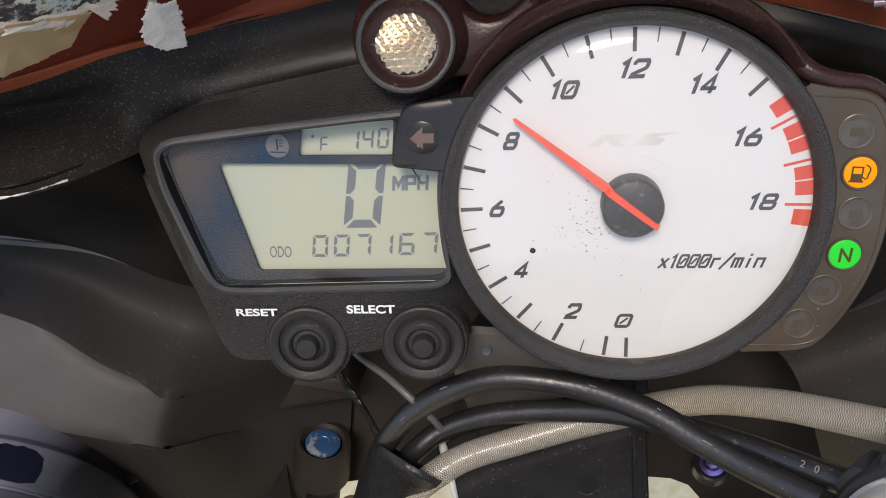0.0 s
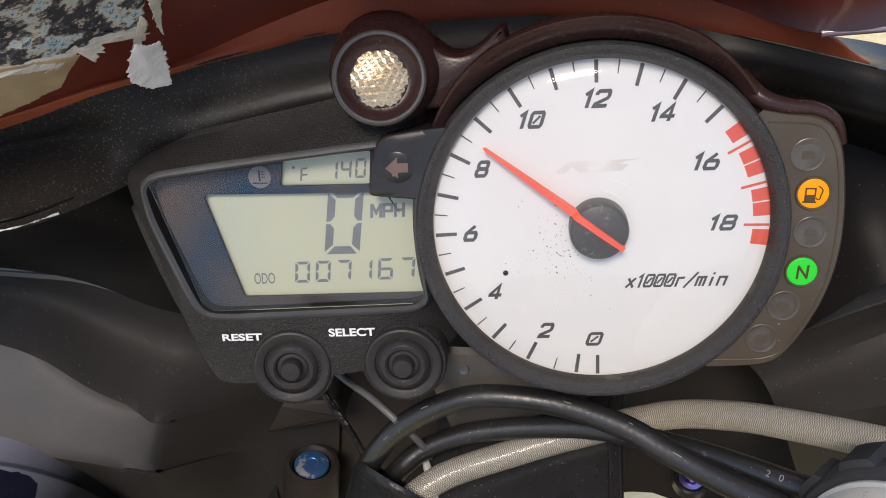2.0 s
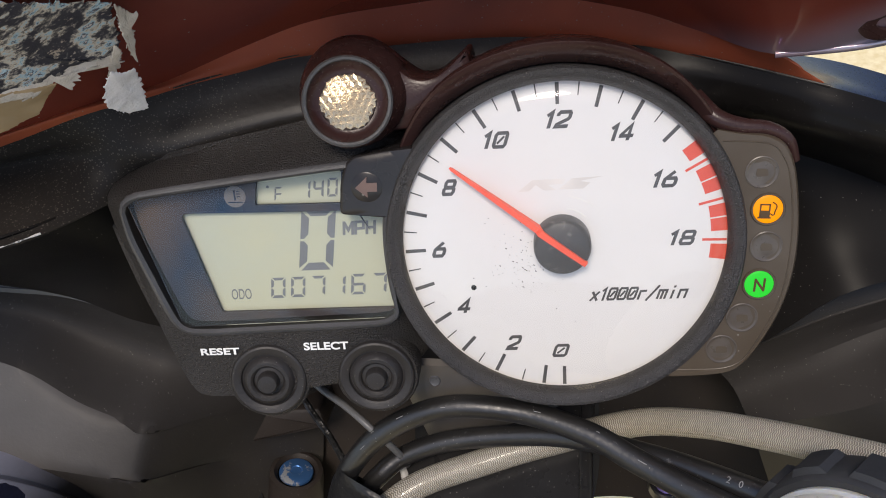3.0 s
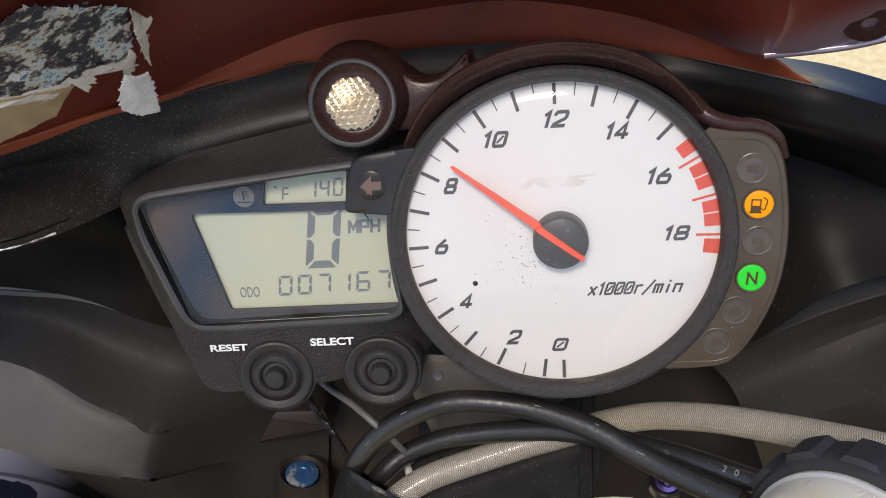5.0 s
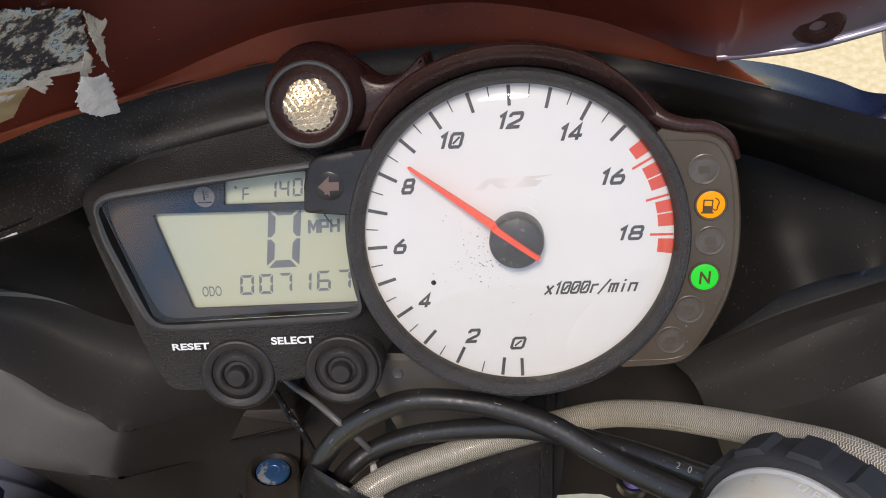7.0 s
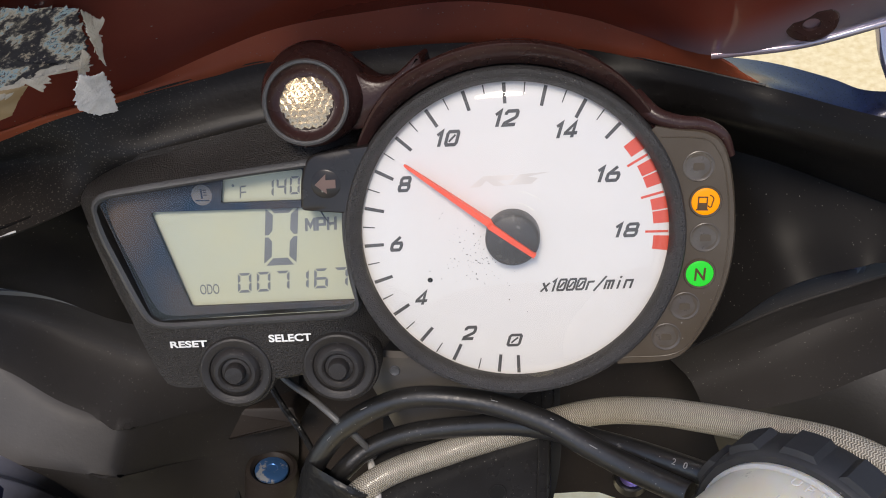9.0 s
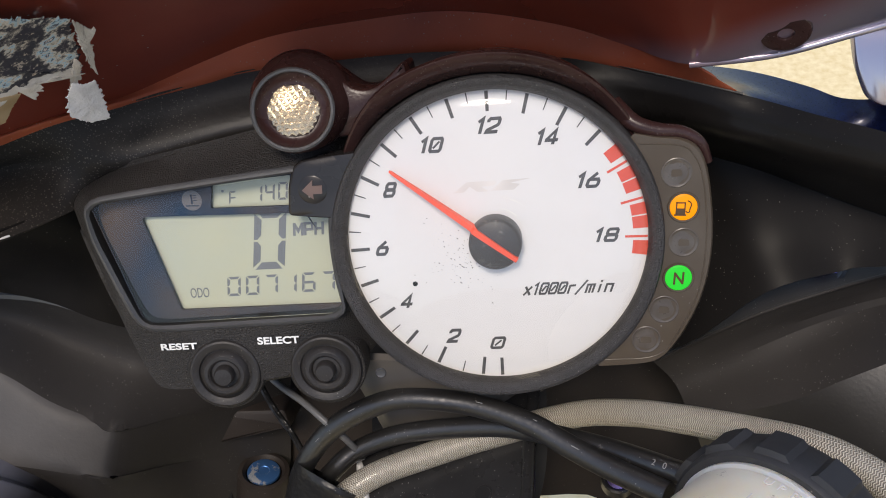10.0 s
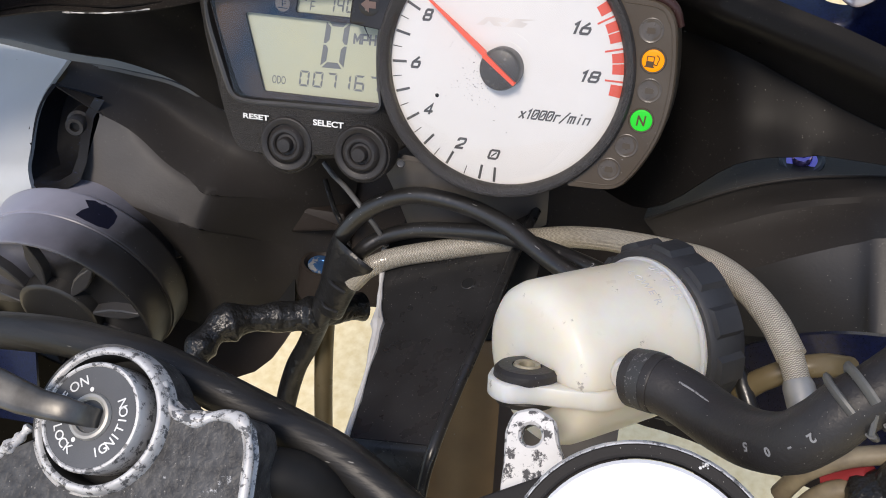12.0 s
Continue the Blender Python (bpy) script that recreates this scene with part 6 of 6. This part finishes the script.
def reservoir():
    c, ax = V(75.9, -56, -84), V(0.672, 0.74, 0.025).normalized()
    r = thing("fluid_reservoir", c - ax * 50, "milky white plastic fluid reservoir with a dark cap", "reservoir")
    part("body", lathe([(28.5, 3), (28.6, -8), (28.9, -24), (29.0, -40), (28.9, -46), (28.0, -49.6), (26, -51.8), (23, -53), (14, -53.8), (0, -54.2)], c, ax, 72), TANK, r)
    part("neck_ring", lathe([(28.2, 1), (29.4, 0.6), (29.6, -1.6), (28.2, -2.4)], c, ax, 72), TANK, r)
    cap = part("cap", lathe([(28.8, 0.2), (31.6, -0.4), (32.6, 1.0), (32.8, 6), (32.6, 13), (31.2, 16), (26, 17), (0, 17.5)], c, ax, 72), CAP, r, "dark rubber screw cap")
    a, u, v = frame_of(ax)
    for k in range(12):
        t0 = 2 * math.pi * k / 12
        secs = []
        for dt in (-0.17, -0.12, 0, 0.12, 0.17):
            d = u * math.cos(t0 + dt) + v * math.sin(t0 + dt)
            h = 2.0 if abs(dt) < 0.15 else 0
            secs.append([c + d * 32 + a * 1, c + d * (32.6 + h) + a * 1.6, c + d * (32.7 + h) + a * 12.5, c + d * 32 + a * 14])
        part("grip", ring_loft(secs, closed=False), CAP, cap, angle=20)
    # raised level marks on the body
    out_dir = (V(89, -358, 53) - c)
    out_dir = (out_dir - a * out_dir.dot(a)).normalized()
    side = a.cross(out_dir).normalized()
    turn = 1 if (-side).cross(-out_dir).dot(a) > 0 else -1
    for body, h, mid in (("LOWER", -14, 0.62), ("UPPER", -4.5, 0.62)):
        for i, ch in enumerate(body):
            t = mid + turn * (i - 2) * 0.135
            d = out_dir * math.cos(t) - side * math.sin(t)
            e = (-out_dir * math.sin(t) - side * math.cos(t)) * turn
            p = c + a * h + d * 28.75
            put = Matrix(((e.x, -d.x, a.x, p.x), (e.y, -d.y, a.y, p.y), (e.z, -d.z, a.z, p.z), (0, 0, 0, 1)))
            part("letter", lettering(ch, None, 0.12, 0, 0.0, 0.12, put, 4.2), FADED, r)
    # flange with its grommet
    nr = V(-0.05, 0.15, 0.99).normalized()
    g = V(41, -104, -82)
    ex = (V(1, 0.05, 0) - nr * V(1, 0.05, 0).dot(nr)).normalized()
    ey = nr.cross(ex)
    F = Matrix(((ex.x, -nr.x, ey.x, g.x), (ex.y, -nr.y, ey.y, g.y), (ex.z, -nr.z, ey.z, g.z), (0, 0, 0, 1)))
    fl = part("flange", prism(rounded([(-12.5, -4), (-12.5, 6), (-6, 16), (10, 30), (36, 30), (36, 2), (26, -9), (13, -10), (4, -10), (-4, -13), (-9, -10)], 3.0), 2.0, 8.0, 0.8, F), TANK, r, "milky flange")
    part("grommet", lathe([(4.4, -2.5), (5.0, 1.6), (9.6, 1.4), (10.8, 0.2), (11.0, -2.2), (10.6, -3)], g, nr, 40), RUBBER, fl, "black rubber grommet")
    part("grommet_foot", lathe([(10.2, -8.2), (10.6, -9), (9.8, -11), (0, -11.5)], g, nr, 32), RUBBER, fl)
    part("sleeve", lathe([(2.6, -3), (2.8, 1.8), (4.2, 2.1), (4.7, 1.2)], g, nr, 28), BRASS, fl, "brass sleeve")
    part("spout", sweep([(66, -84, -82), (70, -96, -79.5), (74, -104.5, -77)], 5.6, 18, 6), TANK, r)
    # hose from the reservoir's foot
    h = thing("reservoir_hose", (105, -125, -80), "thick black rubber hose with worn white marks", "hose")
    line = [(76.5, -104, -77.6), (83.4, -108.4, -76.0), (92.3, -112.7, -76.9), (101.8, -120.2, -78.1), (110.9, -130.2, -76.0), (119.2, -139.0, -70.2), (125.6, -142.3, -62.5), (131.3, -141.5, -55.4), (138.0, -139.5, -49.8), (150, -134, -38)]
    part("tube", sweep(line, lambda t: 9.2 - 1.5 * t, 28), RUBBER, h)
    way = spline(line, 8)
    part("cuff", sweep([way[0] - (way[1] - way[0]) * 0.4, way[3], way[6], way[9]], lambda t: 9.5 - 0.25 * (t > 0.97), 28, 6), RUBBER, h)
    part("worn_band", sweep([way[3], way[5], way[7]], 9.65, 28, 4), SCUFF, h, "scuffed grey band")
    part("white_streak", sweep([V(p) + V(-0.5, -5.6, 6.9) for p in (way[14], way[18], way[22])], 0.35, 8, 4, 1.0, 0.8), FADEMARK, h, "thin pale streak")
    def band(k, r=9.0, turn=5.4):
        """An open ring of spring wire round the hose at the k-th point of its line."""
        _, u, v = frame_of(way[k + 1] - way[k - 1])
        return [way[k] + (u * math.cos(q) + v * math.sin(q)) * r for q in (0.45 + turn * i / 12 for i in range(13))]

    cl = part("spring_clamp", sweep(band(56), 1.5, 8, 5, 0.6), CLIP, h, "grey spring clamp")
    part("clamp_loop", sweep(band(61), 1.5, 8, 5, 0.6), CLIP, cl)
    for k in (56, 61):
        tip = band(k)[0]
        part("clamp_ear", sweep([tip, tip + V(0.2, 1.2, 3), tip + V(0.4, 1.6, 5.4)], 1.5, 8, 4, 0.6), CLIP, cl)
    for ch, k in (("2", 48), ("-", 44), ("0", 40), ("5", 36)):
        e = (way[k + 1] - way[k - 1]).normalized()
        d = V(-0.1, -0.85, 0.25)
        d = (d - e * d.dot(e)).normalized()
        z = e.cross(-d)
        q = way[k] + d * (9.15 - 1.5 * k / 72) + z * 0.8
        put = Matrix(((-e.x, -d.x, -z.x, q.x), (-e.y, -d.y, -z.y, q.y), (-e.z, -d.z, -z.z, q.z), (0, 0, 0, 1)))
        part("mark", lettering(ch, None, -0.1, 0, 0.03, 0.12, put, 3.4), FADEMARK, h)


reservoir()

solo("amber_tube", sweep([(104, -30, -112), (110, -55, -101), (117, -60, -92), (126, -60, -86), (136, -58, -83), (146, -50, -86)], 4.2, 14), TUBE, "amber clear drain tube behind the hose fitting", "tube")
solo("thin_rod", sweep([(104, -50, -84), (112, -62, -96), (120, -70, -112)], 3.0, 12), HOSE, "thin black cable under the cap", "cable")
wires = thing("switch_wires", (140, -112, -95), "old beige wires with a red connector", "wires")
part("wire", sweep([(124, -108, -106), (129, -111, -95), (137, -112, -88), (146, -112, -84), (160, -112, -80)], 3.0, 12), BEIGE, wires)
part("wire", sweep([(128, -112, -112), (134, -114, -100), (143, -114, -95), (160, -114, -92)], 3.2, 12), BEIGE, wires)
part("connector", lathe([(0, 8), (4, 8), (4.2, 4), (4.2, -6), (0, -6)], (141, -110, -95), (0.5, -0.3, 0.4), 20), REDPLUG, wires, "red connector")
part("loom", sweep([(146, -108, -112), (150, -116, -98), (158, -118, -84), (176, -116, -70)], 10, 14, 8, 1.0, 0.4), WIRE, wires)
